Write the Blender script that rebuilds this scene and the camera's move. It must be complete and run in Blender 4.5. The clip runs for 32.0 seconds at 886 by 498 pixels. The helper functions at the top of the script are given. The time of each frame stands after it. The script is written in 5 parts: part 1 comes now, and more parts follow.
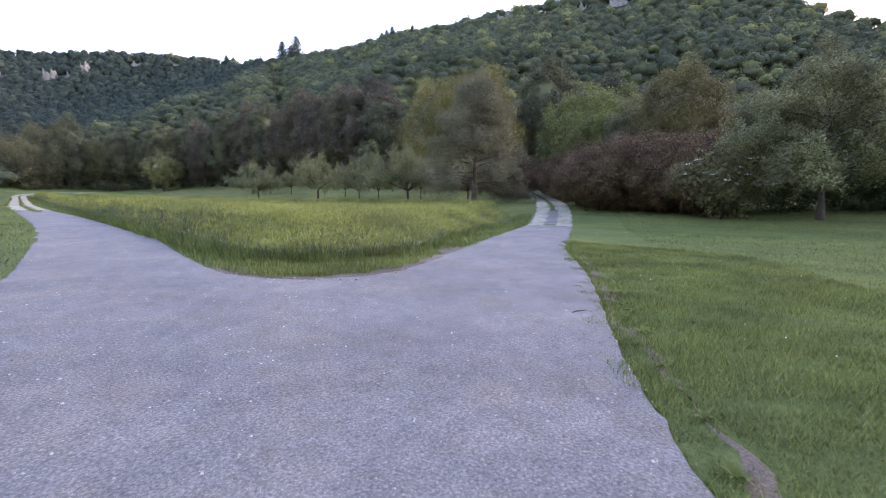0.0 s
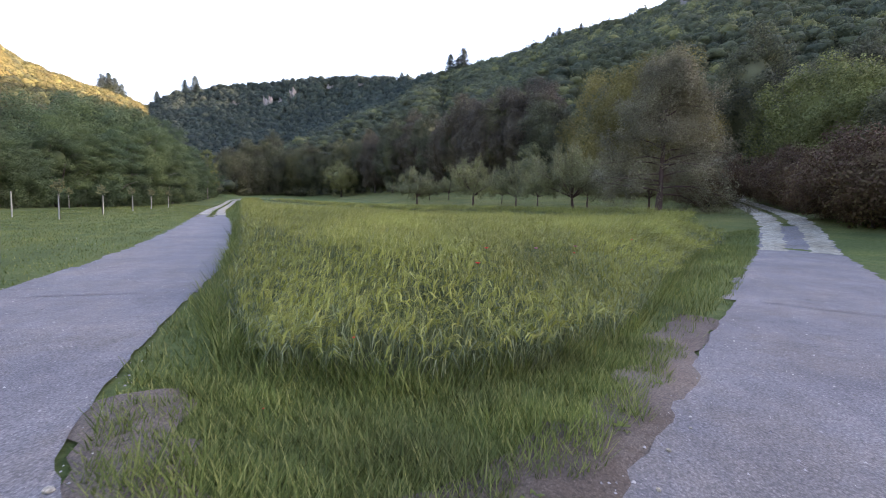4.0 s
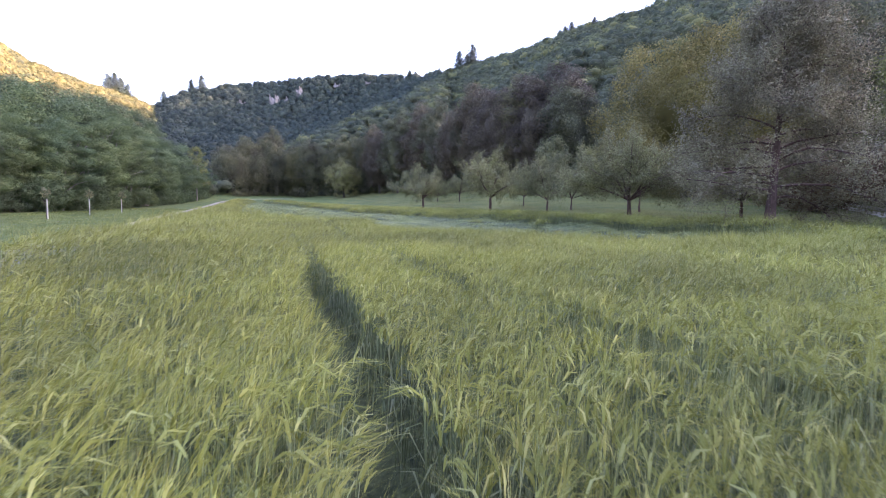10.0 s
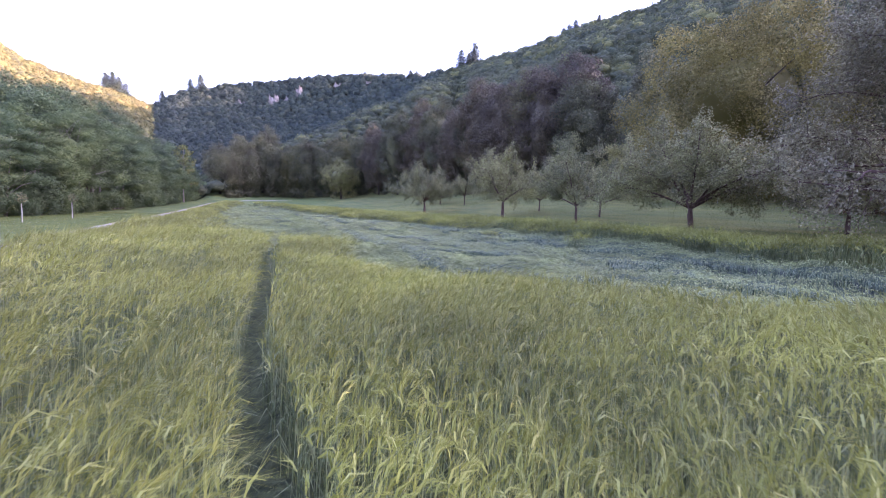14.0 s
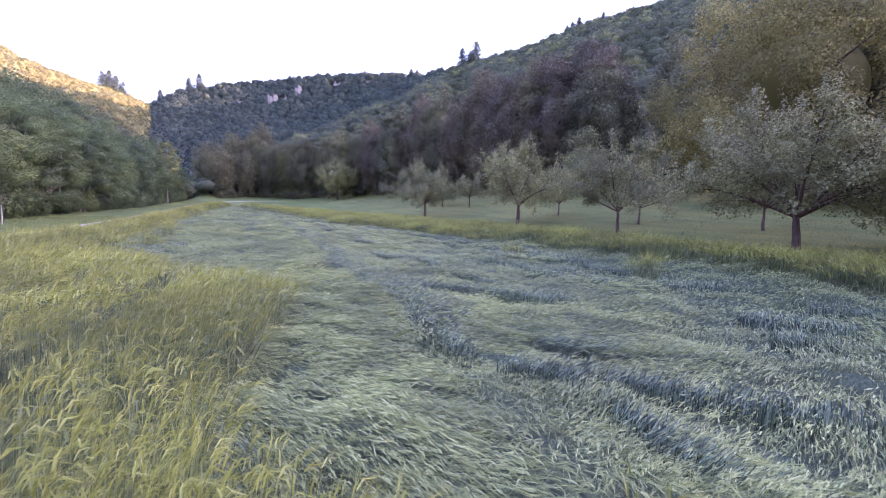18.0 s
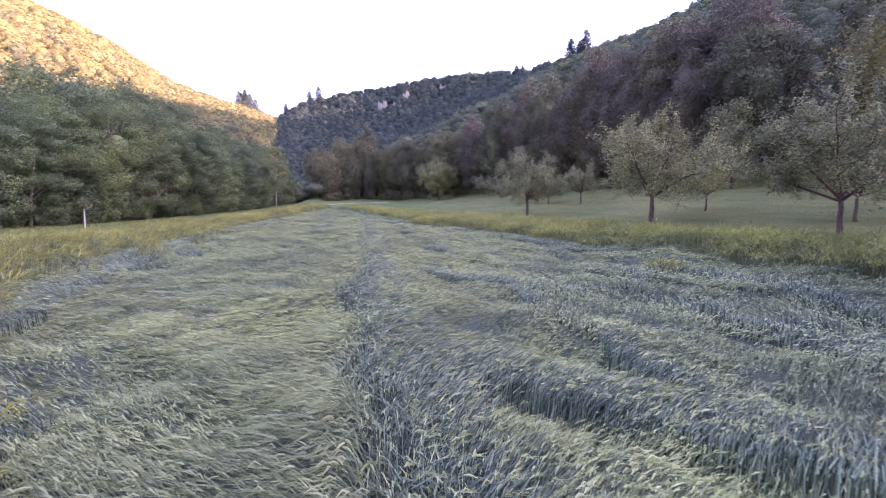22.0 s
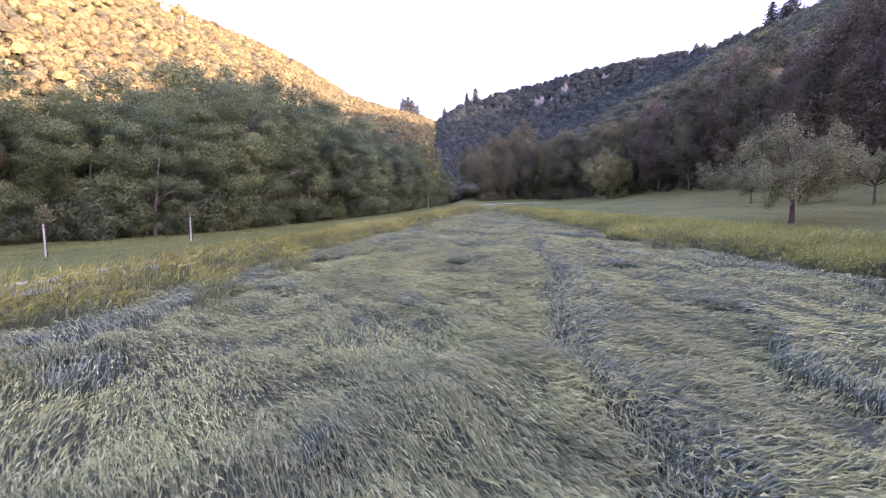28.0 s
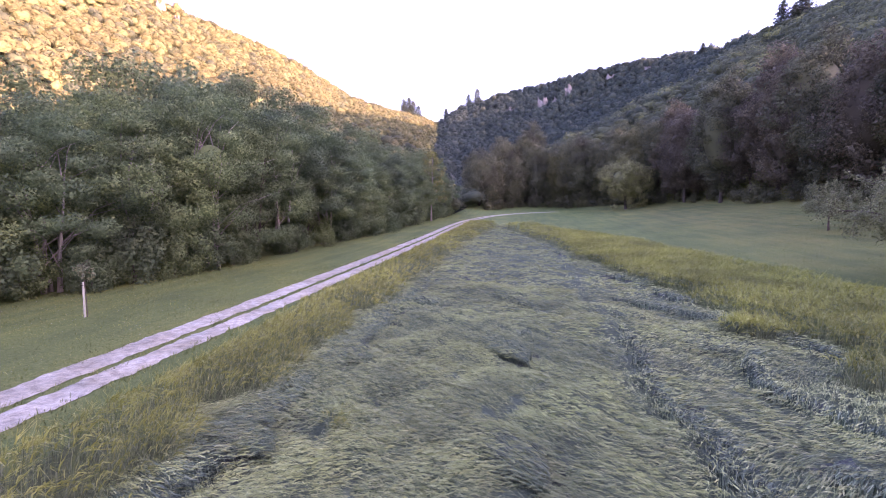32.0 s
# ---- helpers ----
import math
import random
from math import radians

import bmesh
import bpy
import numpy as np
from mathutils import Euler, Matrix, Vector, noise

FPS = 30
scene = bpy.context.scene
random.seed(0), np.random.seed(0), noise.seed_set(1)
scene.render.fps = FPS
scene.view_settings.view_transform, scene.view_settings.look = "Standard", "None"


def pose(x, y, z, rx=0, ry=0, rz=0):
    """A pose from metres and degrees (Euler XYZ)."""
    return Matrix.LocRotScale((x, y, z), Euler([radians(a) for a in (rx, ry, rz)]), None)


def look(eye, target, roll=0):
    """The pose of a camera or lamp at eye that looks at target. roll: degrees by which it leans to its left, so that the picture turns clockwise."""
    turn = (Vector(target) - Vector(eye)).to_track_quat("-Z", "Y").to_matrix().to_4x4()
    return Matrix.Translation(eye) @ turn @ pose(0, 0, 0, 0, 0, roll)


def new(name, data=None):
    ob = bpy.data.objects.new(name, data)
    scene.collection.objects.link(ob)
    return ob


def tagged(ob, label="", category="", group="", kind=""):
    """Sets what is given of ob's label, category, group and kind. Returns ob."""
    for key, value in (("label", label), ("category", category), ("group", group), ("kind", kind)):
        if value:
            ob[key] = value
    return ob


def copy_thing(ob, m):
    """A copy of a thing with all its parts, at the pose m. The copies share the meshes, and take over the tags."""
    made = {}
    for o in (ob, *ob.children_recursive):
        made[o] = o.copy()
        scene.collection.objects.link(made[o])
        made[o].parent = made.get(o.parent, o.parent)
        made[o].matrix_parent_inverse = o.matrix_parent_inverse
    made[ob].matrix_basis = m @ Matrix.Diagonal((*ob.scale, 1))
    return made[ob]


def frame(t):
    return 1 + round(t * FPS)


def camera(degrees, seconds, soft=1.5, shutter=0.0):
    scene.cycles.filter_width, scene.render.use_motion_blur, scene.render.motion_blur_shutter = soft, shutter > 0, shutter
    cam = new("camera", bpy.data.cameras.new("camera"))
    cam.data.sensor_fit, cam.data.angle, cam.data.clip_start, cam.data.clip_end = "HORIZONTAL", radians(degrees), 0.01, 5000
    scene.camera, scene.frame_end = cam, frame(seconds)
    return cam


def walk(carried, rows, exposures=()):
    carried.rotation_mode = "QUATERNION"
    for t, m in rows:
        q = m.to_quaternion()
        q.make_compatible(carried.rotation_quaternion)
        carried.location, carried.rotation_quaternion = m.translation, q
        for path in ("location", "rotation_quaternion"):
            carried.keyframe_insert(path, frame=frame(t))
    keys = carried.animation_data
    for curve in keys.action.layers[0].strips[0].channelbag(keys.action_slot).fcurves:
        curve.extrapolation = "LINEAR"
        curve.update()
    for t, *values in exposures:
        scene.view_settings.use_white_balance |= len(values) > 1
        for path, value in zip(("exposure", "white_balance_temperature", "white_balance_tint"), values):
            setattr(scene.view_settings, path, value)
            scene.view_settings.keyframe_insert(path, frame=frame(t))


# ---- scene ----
# ---- camera ----
cam = camera(87.3, 32.0, 0.7, 0.15)
PATH = [
    (0, 0.000, 0.000, 1.161, 84.61, -0.77, -41.98),
    (0.5, 0.423, 0.492, 1.163, 84.64, -0.80, -38.33),
    (1, 0.814, 1.011, 1.165, 84.75, -1.06, -31.02),
    (1.5, 1.134, 1.617, 1.174, 84.73, -1.01, -25.58),
    (2, 1.467, 2.235, 1.187, 84.79, -1.11, -24.47),
    (2.5, 1.840, 2.845, 1.206, 84.87, -1.22, -23.77),
    (3, 2.260, 3.435, 1.238, 84.87, -1.30, -23.31),
    (3.5, 2.715, 3.996, 1.292, 84.92, -1.39, -22.95),
    (5.5, 4.206, 6.904, 1.685, 84.88, -1.27, -22.20),
    (6, 4.562, 7.686, 1.760, 84.82, -1.21, -22.07),
    (9, 6.364, 12.683, 1.797, 84.86, -1.25, -21.70),
    (13, 8.502, 19.171, 2.077, 84.97, -1.41, -21.57),
    (16.5, 10.506, 24.904, 2.552, 85.00, -1.45, -21.46),
    (19, 11.751, 28.676, 2.550, 85.02, -1.51, -21.49),
    (20.5, 12.645, 30.985, 2.441, 85.00, -1.31, -20.62),
    (21, 13.113, 31.883, 2.402, 84.86, -0.74, -17.40),
    (21.5, 13.573, 32.839, 2.362, 84.86, -0.62, -13.97),
    (22, 13.981, 33.834, 2.323, 84.83, -0.52, -8.59),
    (22.5, 14.290, 34.852, 2.282, 84.81, -0.46, 0.93),
    (23, 14.446, 35.885, 2.238, 84.70, -0.40, 7.16),
    (23.5, 14.414, 36.924, 2.187, 84.69, -0.32, 8.35),
    (24, 14.274, 37.953, 2.138, 84.71, -0.26, 8.89),
    (24.5, 14.096, 38.962, 2.098, 84.70, -0.26, 9.14),
    (25.5, 13.681, 40.952, 2.074, 84.64, -0.33, 9.52),
    (27.5, 13.043, 45.003, 2.454, 84.66, -0.19, 9.99),
    (28, 12.927, 45.999, 2.645, 84.63, -0.14, 10.05),
    (30, 12.250, 50.068, 3.799, 84.66, -0.23, 10.21),
    (32, 10.662, 54.750, 4.847, 84.72, -0.20, 10.15),
]
walk(cam, [(t, pose(*p)) for t, *p in PATH], [(0, 3.3, 6500, 38), (1.2, 3.08, 6500, 37), (3, 3.0, 6500, 38), (6, 3.1, 6500, 37), (12, 3.7, 5880, 58), (17, 3.68, 5850, 66), (20, 3.7, 5920, 71), (25, 3.52, 6300, 74), (32, 3.45, 6150, 76)])

# ---- world, sun ----
SUN_EL, SUN_AZ = 9.5, -112.0          # degrees; azimuth is left-positive from +y
world = bpy.data.worlds.new("evening_sky")
scene.world = world
world.use_nodes = True
nt = world.node_tree
sky = nt.nodes.new("ShaderNodeTexSky")
sky.sky_type, sky.sun_disc = 'NISHITA', False
sky.sun_elevation, sky.sun_rotation = radians(SUN_EL), radians(-SUN_AZ)
sky.air_density, sky.dust_density = 1.0, 2.0
nt.links.new(sky.outputs[0], nt.nodes["Background"].inputs[0])
nt.nodes["Background"].inputs[1].default_value = 0.15
sun = new("sun", bpy.data.lights.new("sun", 'SUN'))
sun.data.energy, sun.data.angle, sun.data.color = 3.2, radians(0.5), (1.0, 0.73, 0.45)
a, e = radians(SUN_AZ), radians(SUN_EL)
sun.matrix_world = look((-math.sin(a) * math.cos(e) * 100, math.cos(a) * math.cos(e) * 100, math.sin(e) * 100), (0, 0, 0))

from mathutils.geometry import tessellate_polygon

# ---- materials ----
def material(name, base, rough=0.8, spec=0.3):
    m = bpy.data.materials.new(name)
    m.use_nodes = True
    b = m.node_tree.nodes["Principled BSDF"]
    b.inputs["Base Color"].default_value = (*base, 1)
    b.inputs["Roughness"].default_value = rough
    b.inputs["Specular IOR Level"].default_value = spec
    return m, m.node_tree, b


def ramp(t, stops, fac):
    r = t.nodes.new("ShaderNodeValToRGB")
    while len(r.color_ramp.elements) < len(stops):
        r.color_ramp.elements.new(0.5)
    for el, (p, c) in zip(r.color_ramp.elements, stops):
        el.position, el.color = p, (*c, 1)
    t.links.new(fac, r.inputs[0])
    return r.outputs[0]


def noise_of(t, scale, detail=4, rough=0.6, stretch=None):
    geo = t.nodes.new("ShaderNodeNewGeometry")
    n = t.nodes.new("ShaderNodeTexNoise")
    n.inputs["Scale"].default_value, n.inputs["Detail"].default_value, n.inputs["Roughness"].default_value = scale, detail, rough
    src = geo.outputs["Position"]
    if stretch:
        v = t.nodes.new("ShaderNodeVectorMath")
        v.operation = 'MULTIPLY'
        v.inputs[1].default_value = stretch
        t.links.new(src, v.inputs[0])
        src = v.outputs[0]
    t.links.new(src, n.inputs["Vector"])
    return n.outputs["Fac"]


def mixed(t, a, b, fac, kind='MIX'):
    n = t.nodes.new("ShaderNodeMix")
    n.data_type, n.blend_type = 'RGBA', kind
    for sock, val in ((n.inputs[0], fac), (n.inputs[6], a), (n.inputs[7], b)):
        if isinstance(val, (int, float)):
            sock.default_value = val
        elif isinstance(val, tuple):
            sock.default_value = (*val, 1)
        else:
            t.links.new(val, sock)
    return n.outputs[2]


def bump(t, b, fac, strength, dist):
    n = t.nodes.new("ShaderNodeBump")
    n.inputs["Strength"].default_value, n.inputs["Distance"].default_value = strength, dist
    t.links.new(fac, n.inputs["Height"])
    t.links.new(n.outputs[0], b.inputs["Normal"])


def leaf_material(name, dark, mid, light, glow=0.3, scale=0.25, rough=0.6, objects=0.0, patchy=1.0, grain=0.0):
    """Foliage: hue by leaf, by tree and in soft patches, some light passing through; grain: leafy mottling of closed crowns."""
    m, t, b = material(name, mid, rough, 0.12)
    geo = t.nodes.new("ShaderNodeNewGeometry")
    c = ramp(t, ((0.0, dark), (0.55, mid), (1.0, light)), geo.outputs["Random Per Island"])
    patch = ramp(t, ((0.3, (0.62, 0.62, 0.66)), (0.7, (1.25, 1.22, 1.05))), noise_of(t, scale, 2))
    c = mixed(t, c, patch, patchy, 'MULTIPLY')
    if objects:
        info = t.nodes.new("ShaderNodeObjectInfo")
        tint = ramp(t, ((0.0, (0.62, 0.70, 0.72)), (0.5, (1.0, 1.0, 1.0)), (1.0, (1.35, 1.25, 0.85))), info.outputs["Random"])
        c = mixed(t, c, tint, objects, 'MULTIPLY')
    if grain:
        f = noise_of(t, grain, 6, 0.8)
        c = mixed(t, c, ramp(t, ((0.34, (0.70, 0.73, 0.78)), (0.5, (1.0, 1.0, 1.0)), (0.66, (1.30, 1.26, 1.12))), f), 1.0, 'MULTIPLY')
        bump(t, b, f, 0.5, 0.7 / grain)
    t.links.new(c, b.inputs["Base Color"])
    tr = t.nodes.new("ShaderNodeBsdfTranslucent")
    t.links.new(c, tr.inputs[0])
    mx = t.nodes.new("ShaderNodeMixShader")
    mx.inputs[0].default_value = glow
    t.links.new(b.outputs[0], mx.inputs[1])
    t.links.new(tr.outputs[0], mx.inputs[2])
    t.links.new(mx.outputs[0], t.nodes["Material Output"].inputs[0])
    return m


def ground_material():
    m, t, b = material("meadow_ground", (0.1, 0.16, 0.04), 0.95, 0.1)
    fine = ramp(t, ((0.3, (0.072, 0.106, 0.032)), (0.5, (0.114, 0.156, 0.050)), (0.72, (0.180, 0.208, 0.082))), noise_of(t, 9.0, 6, 0.75))
    mown = ramp(t, ((0.35, (0.82, 0.86, 0.88)), (0.5, (1.0, 1.0, 1.0)), (0.68, (1.20, 1.08, 1.02))), noise_of(t, 0.9, 3, 0.6, (1.0, 0.10, 1.0)))
    fine = mixed(t, fine, mown, 1.0, 'MULTIPLY')
    broad = ramp(t, ((0.3, (0.78, 0.82, 0.85)), (0.7, (1.22, 1.12, 1.0))), noise_of(t, 0.16, 3))
    c = mixed(t, fine, broad, 1.0, 'MULTIPLY')
    # the orchard's mown slope is drier than the meadow by the lane
    geo, sep, rng_x = t.nodes.new("ShaderNodeNewGeometry"), t.nodes.new("ShaderNodeSeparateXYZ"), t.nodes.new("ShaderNodeMapRange")
    t.links.new(geo.outputs["Position"], sep.inputs[0])
    t.links.new(sep.outputs[0], rng_x.inputs[0])
    rng_x.inputs[1].default_value, rng_x.inputs[2].default_value = 22.0, 34.0
    hay = ramp(t, ((0.35, (1.10, 0.98, 1.05)), (0.65, (1.42, 1.08, 1.15))), noise_of(t, 0.35, 4, 0.65, (1.0, 0.4, 1.0)))
    c = mixed(t, c, mixed(t, (1.0, 1.0, 1.0), hay, rng_x.outputs[0]), 1.0, 'MULTIPLY')
    t.links.new(c, b.inputs["Base Color"])
    bump(t, b, noise_of(t, 30.0, 4, 0.8), 0.9, 0.05)
    return m


def road_material(name, lo, mid, hi, stain, mottle=0.9):
    m, t, b = material(name, mid, 0.92, 0.2)
    grit = ramp(t, ((0.28, lo), (0.5, mid), (0.72, hi)), noise_of(t, 60.0, 5, 0.85))
    vor = t.nodes.new("ShaderNodeTexVoronoi")
    geo = t.nodes.new("ShaderNodeNewGeometry")
    vor.inputs["Scale"].default_value = 62.0
    t.links.new(geo.outputs["Position"], vor.inputs["Vector"])
    specks = ramp(t, ((0.0, (1.7, 1.66, 1.6)), (0.2, (1.10, 1.09, 1.07)), (0.5, (0.96, 0.96, 0.96)), (0.8, (0.74, 0.74, 0.75))), vor.outputs["Distance"])
    c = mixed(t, grit, specks, 1.0, 'MULTIPLY')
    c = mixed(t, c, ramp(t, ((0.35, stain), (0.68, (1.12, 1.1, 1.08))), noise_of(t, 0.55, 4, 0.65)), 1.0, 'MULTIPLY')
    c = mixed(t, c, ramp(t, ((0.38, (mottle, mottle, mottle * 0.99)), (0.6, (1.05, 1.05, 1.04))), noise_of(t, 4.5, 5, 0.7)), 1.0, 'MULTIPLY')
    c = mixed(t, c, ramp(t, ((0.42, (1.0, 1.0, 1.0)), (0.62, (1.03, 0.98, 0.90)), (0.75, (0.86, 0.84, 0.80))), noise_of(t, 0.9, 5, 0.75)), 1.0, 'MULTIPLY')
    t.links.new(c, b.inputs["Base Color"])
    bump(t, b, noise_of(t, 70.0, 4, 0.85), 0.8, 0.012)
    return m


def bark_material(name, a, c, scale=14.0):
    m, t, b = material(name, a, 0.9, 0.2)
    f = noise_of(t, scale, 5, 0.7, (1, 1, 0.25))
    t.links.new(ramp(t, ((0.3, a), (0.7, c)), f), b.inputs["Base Color"])
    bump(t, b, f, 0.8, 0.03)
    return m


M_GROUND = ground_material()
M_ASPHALT = road_material("grey_asphalt", (0.122, 0.119, 0.116), (0.208, 0.203, 0.197), (0.40, 0.39, 0.375), (0.80, 0.80, 0.82))
M_GRAVEL = road_material("pale_limestone_gravel", (0.23, 0.22, 0.175), (0.46, 0.444, 0.36), (0.68, 0.66, 0.56), (0.68, 0.65, 0.57), 0.64)
M_DIRT = road_material("bare_earth", (0.105, 0.088, 0.07), (0.178, 0.15, 0.122), (0.30, 0.262, 0.22), (0.6, 0.58, 0.55))
M_GRIT = leaf_material("limestone_grit", (0.16, 0.155, 0.15), (0.30, 0.29, 0.28), (0.52, 0.50, 0.48), 0.0, 2.0, 0.9)
M_SOIL, _t, _b = material("field_soil_green", (0.05, 0.06, 0.03), 0.95, 0.1)
_t.links.new(ramp(_t, ((0.3, (0.050, 0.064, 0.036)), (0.52, (0.110, 0.130, 0.058)), (0.75, (0.190, 0.200, 0.090))), noise_of(_t, 7.0, 5, 0.75)), _b.inputs["Base Color"])
bump(_t, _b, noise_of(_t, 25.0, 4, 0.8), 1.0, 0.06)
M_MAT, _t, _b = material("matted_straw", (0.1, 0.12, 0.12), 0.9, 0.2)
_t.links.new(ramp(_t, ((0.3, (0.030, 0.046, 0.030)), (0.52, (0.074, 0.104, 0.062)), (0.72, (0.150, 0.192, 0.115))), noise_of(_t, 22.0, 5, 0.8, (0.6, 1.6, 1.0))), _b.inputs["Base Color"])
bump(_t, _b, noise_of(_t, 30.0, 4, 0.8), 1.0, 0.05)
# shade between the parted stems is put into this colour
M_GAP_SHADE, _t, _b = material("painted_shade_between_stems", (0.05, 0.06, 0.06), 0.9, 0.2)
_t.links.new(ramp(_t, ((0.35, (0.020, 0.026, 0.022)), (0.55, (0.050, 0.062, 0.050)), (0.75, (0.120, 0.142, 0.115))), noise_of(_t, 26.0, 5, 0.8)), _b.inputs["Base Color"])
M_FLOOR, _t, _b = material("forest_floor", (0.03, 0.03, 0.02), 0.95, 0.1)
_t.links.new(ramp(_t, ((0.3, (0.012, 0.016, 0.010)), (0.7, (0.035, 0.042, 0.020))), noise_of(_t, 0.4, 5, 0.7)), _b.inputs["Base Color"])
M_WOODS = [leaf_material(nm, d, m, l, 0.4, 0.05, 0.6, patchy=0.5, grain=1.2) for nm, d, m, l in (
    ("hill_beech_leaves", (0.0732, 0.0937, 0.0586), (0.107, 0.128, 0.0746), (0.152, 0.173, 0.0878)),
    ("hill_maple_leaves", (0.14, 0.161, 0.0732), (0.196, 0.214, 0.0907), (0.271, 0.275, 0.114)),
    ("hill_oak_leaves", (0.063, 0.085, 0.0586), (0.0907, 0.116, 0.0746), (0.132, 0.155, 0.0878)),
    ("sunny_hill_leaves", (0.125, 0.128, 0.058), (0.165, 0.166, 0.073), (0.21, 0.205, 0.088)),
    # the far ridge's bluish air haze is put into this leaf colour
    ("hazy_ridge_leaves", (0.0375, 0.0595, 0.0529), (0.0573, 0.0838, 0.0706), (0.0882, 0.114, 0.0838)))]
M_CONIFER = leaf_material("conifer_needles", (0.025, 0.040, 0.032), (0.040, 0.060, 0.042), (0.060, 0.085, 0.055), 0.05, 0.1)
M_FOREST = leaf_material("forest_edge_leaves", (0.112, 0.12, 0.078), (0.16, 0.168, 0.104), (0.225, 0.228, 0.13), 0.4, 0.22, 0.6, 0.5)
M_STREAM = leaf_material("stream_wood_leaves", (0.086, 0.128, 0.07), (0.13, 0.188, 0.098), (0.195, 0.264, 0.134), 0.4, 0.2, 0.6, 0.5)
# the purplish cast of the wood's shaded flank is put into this colour
M_PURPLE = leaf_material("shaded_flank_leaves", (0.124, 0.106, 0.082), (0.163, 0.14, 0.106), (0.22, 0.196, 0.136), 0.4, 0.22, 0.6, 0.35)
M_YELLOW = leaf_material("yellow_green_leaves", (0.17, 0.156, 0.055), (0.25, 0.226, 0.08), (0.335, 0.298, 0.115), 0.4, 0.3)
M_BIRCH = leaf_material("pale_birch_leaves", (0.130, 0.150, 0.050), (0.190, 0.210, 0.070), (0.260, 0.270, 0.105), 0.4, 0.5)
M_APPLE = leaf_material("apple_leaves", (0.176, 0.188, 0.092), (0.258, 0.268, 0.132), (0.37, 0.37, 0.2), 0.4, 0.7, 0.5, 0.4)
M_PEAR = leaf_material("pear_leaves", (0.178, 0.168, 0.102), (0.255, 0.24, 0.146), (0.36, 0.342, 0.215), 0.35, 0.5, 0.5)
M_BUSH = leaf_material("dark_hazel_leaves", (0.115, 0.072, 0.05), (0.17, 0.11, 0.072), (0.22, 0.182, 0.094), 0.35, 0.7)
M_MAPLE = leaf_material("field_maple_leaves", (0.118, 0.102, 0.05), (0.175, 0.155, 0.074), (0.245, 0.23, 0.105), 0.35, 0.5)
M_WALNUT = leaf_material("walnut_leaves", (0.14, 0.155, 0.078), (0.21, 0.225, 0.108), (0.305, 0.318, 0.165), 0.35, 0.5, 0.5)
M_GROVE = leaf_material("light_grove_leaves", (0.145, 0.168, 0.06), (0.21, 0.235, 0.085), (0.29, 0.31, 0.12), 0.4, 0.4)
M_BARK = bark_material("grey_brown_bark", (0.045, 0.035, 0.028), (0.13, 0.105, 0.085))
M_BARKRED = bark_material("reddish_apple_bark", (0.06, 0.035, 0.028), (0.17, 0.11, 0.09))
M_PALE = bark_material("pale_bark", (0.16, 0.15, 0.13), (0.34, 0.32, 0.28))
M_STAKE = bark_material("weathered_stake_wood", (0.28, 0.285, 0.23), (0.46, 0.46, 0.38), 30)
M_ROCK = bark_material("limestone_rock", (0.10, 0.098, 0.09), (0.28, 0.272, 0.255), 0.5)
M_EAR = leaf_material("barley_ears", (0.182, 0.196, 0.042), (0.285, 0.303, 0.074), (0.418, 0.43, 0.158), 0.3, 0.35, 0.5)
M_STEM = leaf_material("barley_stems", (0.088, 0.114, 0.056), (0.172, 0.206, 0.098), (0.295, 0.33, 0.18), 0.45, 0.6, 0.5)
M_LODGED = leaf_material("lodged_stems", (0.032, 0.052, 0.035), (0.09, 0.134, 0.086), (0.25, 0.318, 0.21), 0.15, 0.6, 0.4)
M_LODGEAR = leaf_material("lodged_ears", (0.196, 0.232, 0.098), (0.288, 0.338, 0.146), (0.43, 0.482, 0.245), 0.2, 0.45, 0.5)
M_CARPET = leaf_material("bent_stems", (0.08, 0.108, 0.054), (0.138, 0.18, 0.088), (0.244, 0.296, 0.15), 0.2, 0.6, 0.5)
M_GRASS = leaf_material("grass_blades", (0.09, 0.124, 0.032), (0.162, 0.2, 0.056), (0.28, 0.302, 0.105), 0.3, 0.8, 0.6)
M_RED, _, _ = material("poppy_red", (0.75, 0.02, 0.01), 0.5)
M_PINK, _, _ = material("mallow_pink", (0.70, 0.18, 0.35), 0.5)
M_WHITE, _, _ = material("white_blossom", (0.75, 0.75, 0.70), 0.6)
M_BLUE, _, _ = material("painted_sign", (0.55, 0.62, 0.75), 0.5)

# ---- shape of the land ----
CX, CY = 8.0, 25.0
EDGE = ((-180, 90), (-150, 70), (-120, 100), (-90, 105), (-72, 100), (-62, 75), (-56, 62), (-40, 71), (-30, 87), (-20, 114), (-14, 139), (-8, 160), (-3, 168), (0, 166),
        (3, 156), (5.6, 131), (9, 96), (14, 65), (20, 47), (30, 34), (45, 27), (60, 23), (90, 21), (120, 24), (150, 45), (180, 90))
# beyond bearing -90 the ridge is unseen, its height set to shade the valley
CREST = ((-180, 500, 60), (-150, 400, 80), (-125, 330, 120), (-110, 310, 126), (-96, 300, 104), (-92, 300, 86), (-89, 300, 81), (-84, 300, 96), (-78, 300, 112), (-73, 305, 124), (-65, 318, 134), (-60, 320, 135), (-47, 345, 133),
         (-38, 385, 137), (-33, 400, 129), (-27, 440, 131), (-24, 455, 130), (-22, 480, 131), (-19, 560, 148), (-12, 610, 159), (-4.4, 650, 157), (2.6, 680, 149),
         (7.5, 700, 135), (10, 700, 113), (13.3, 640, 114), (20, 600, 126), (26, 560, 150), (31.5, 540, 166), (37, 520, 175), (50, 470, 186), (70, 420, 182),
         (100, 400, 160), (130, 420, 120), (180, 500, 60))
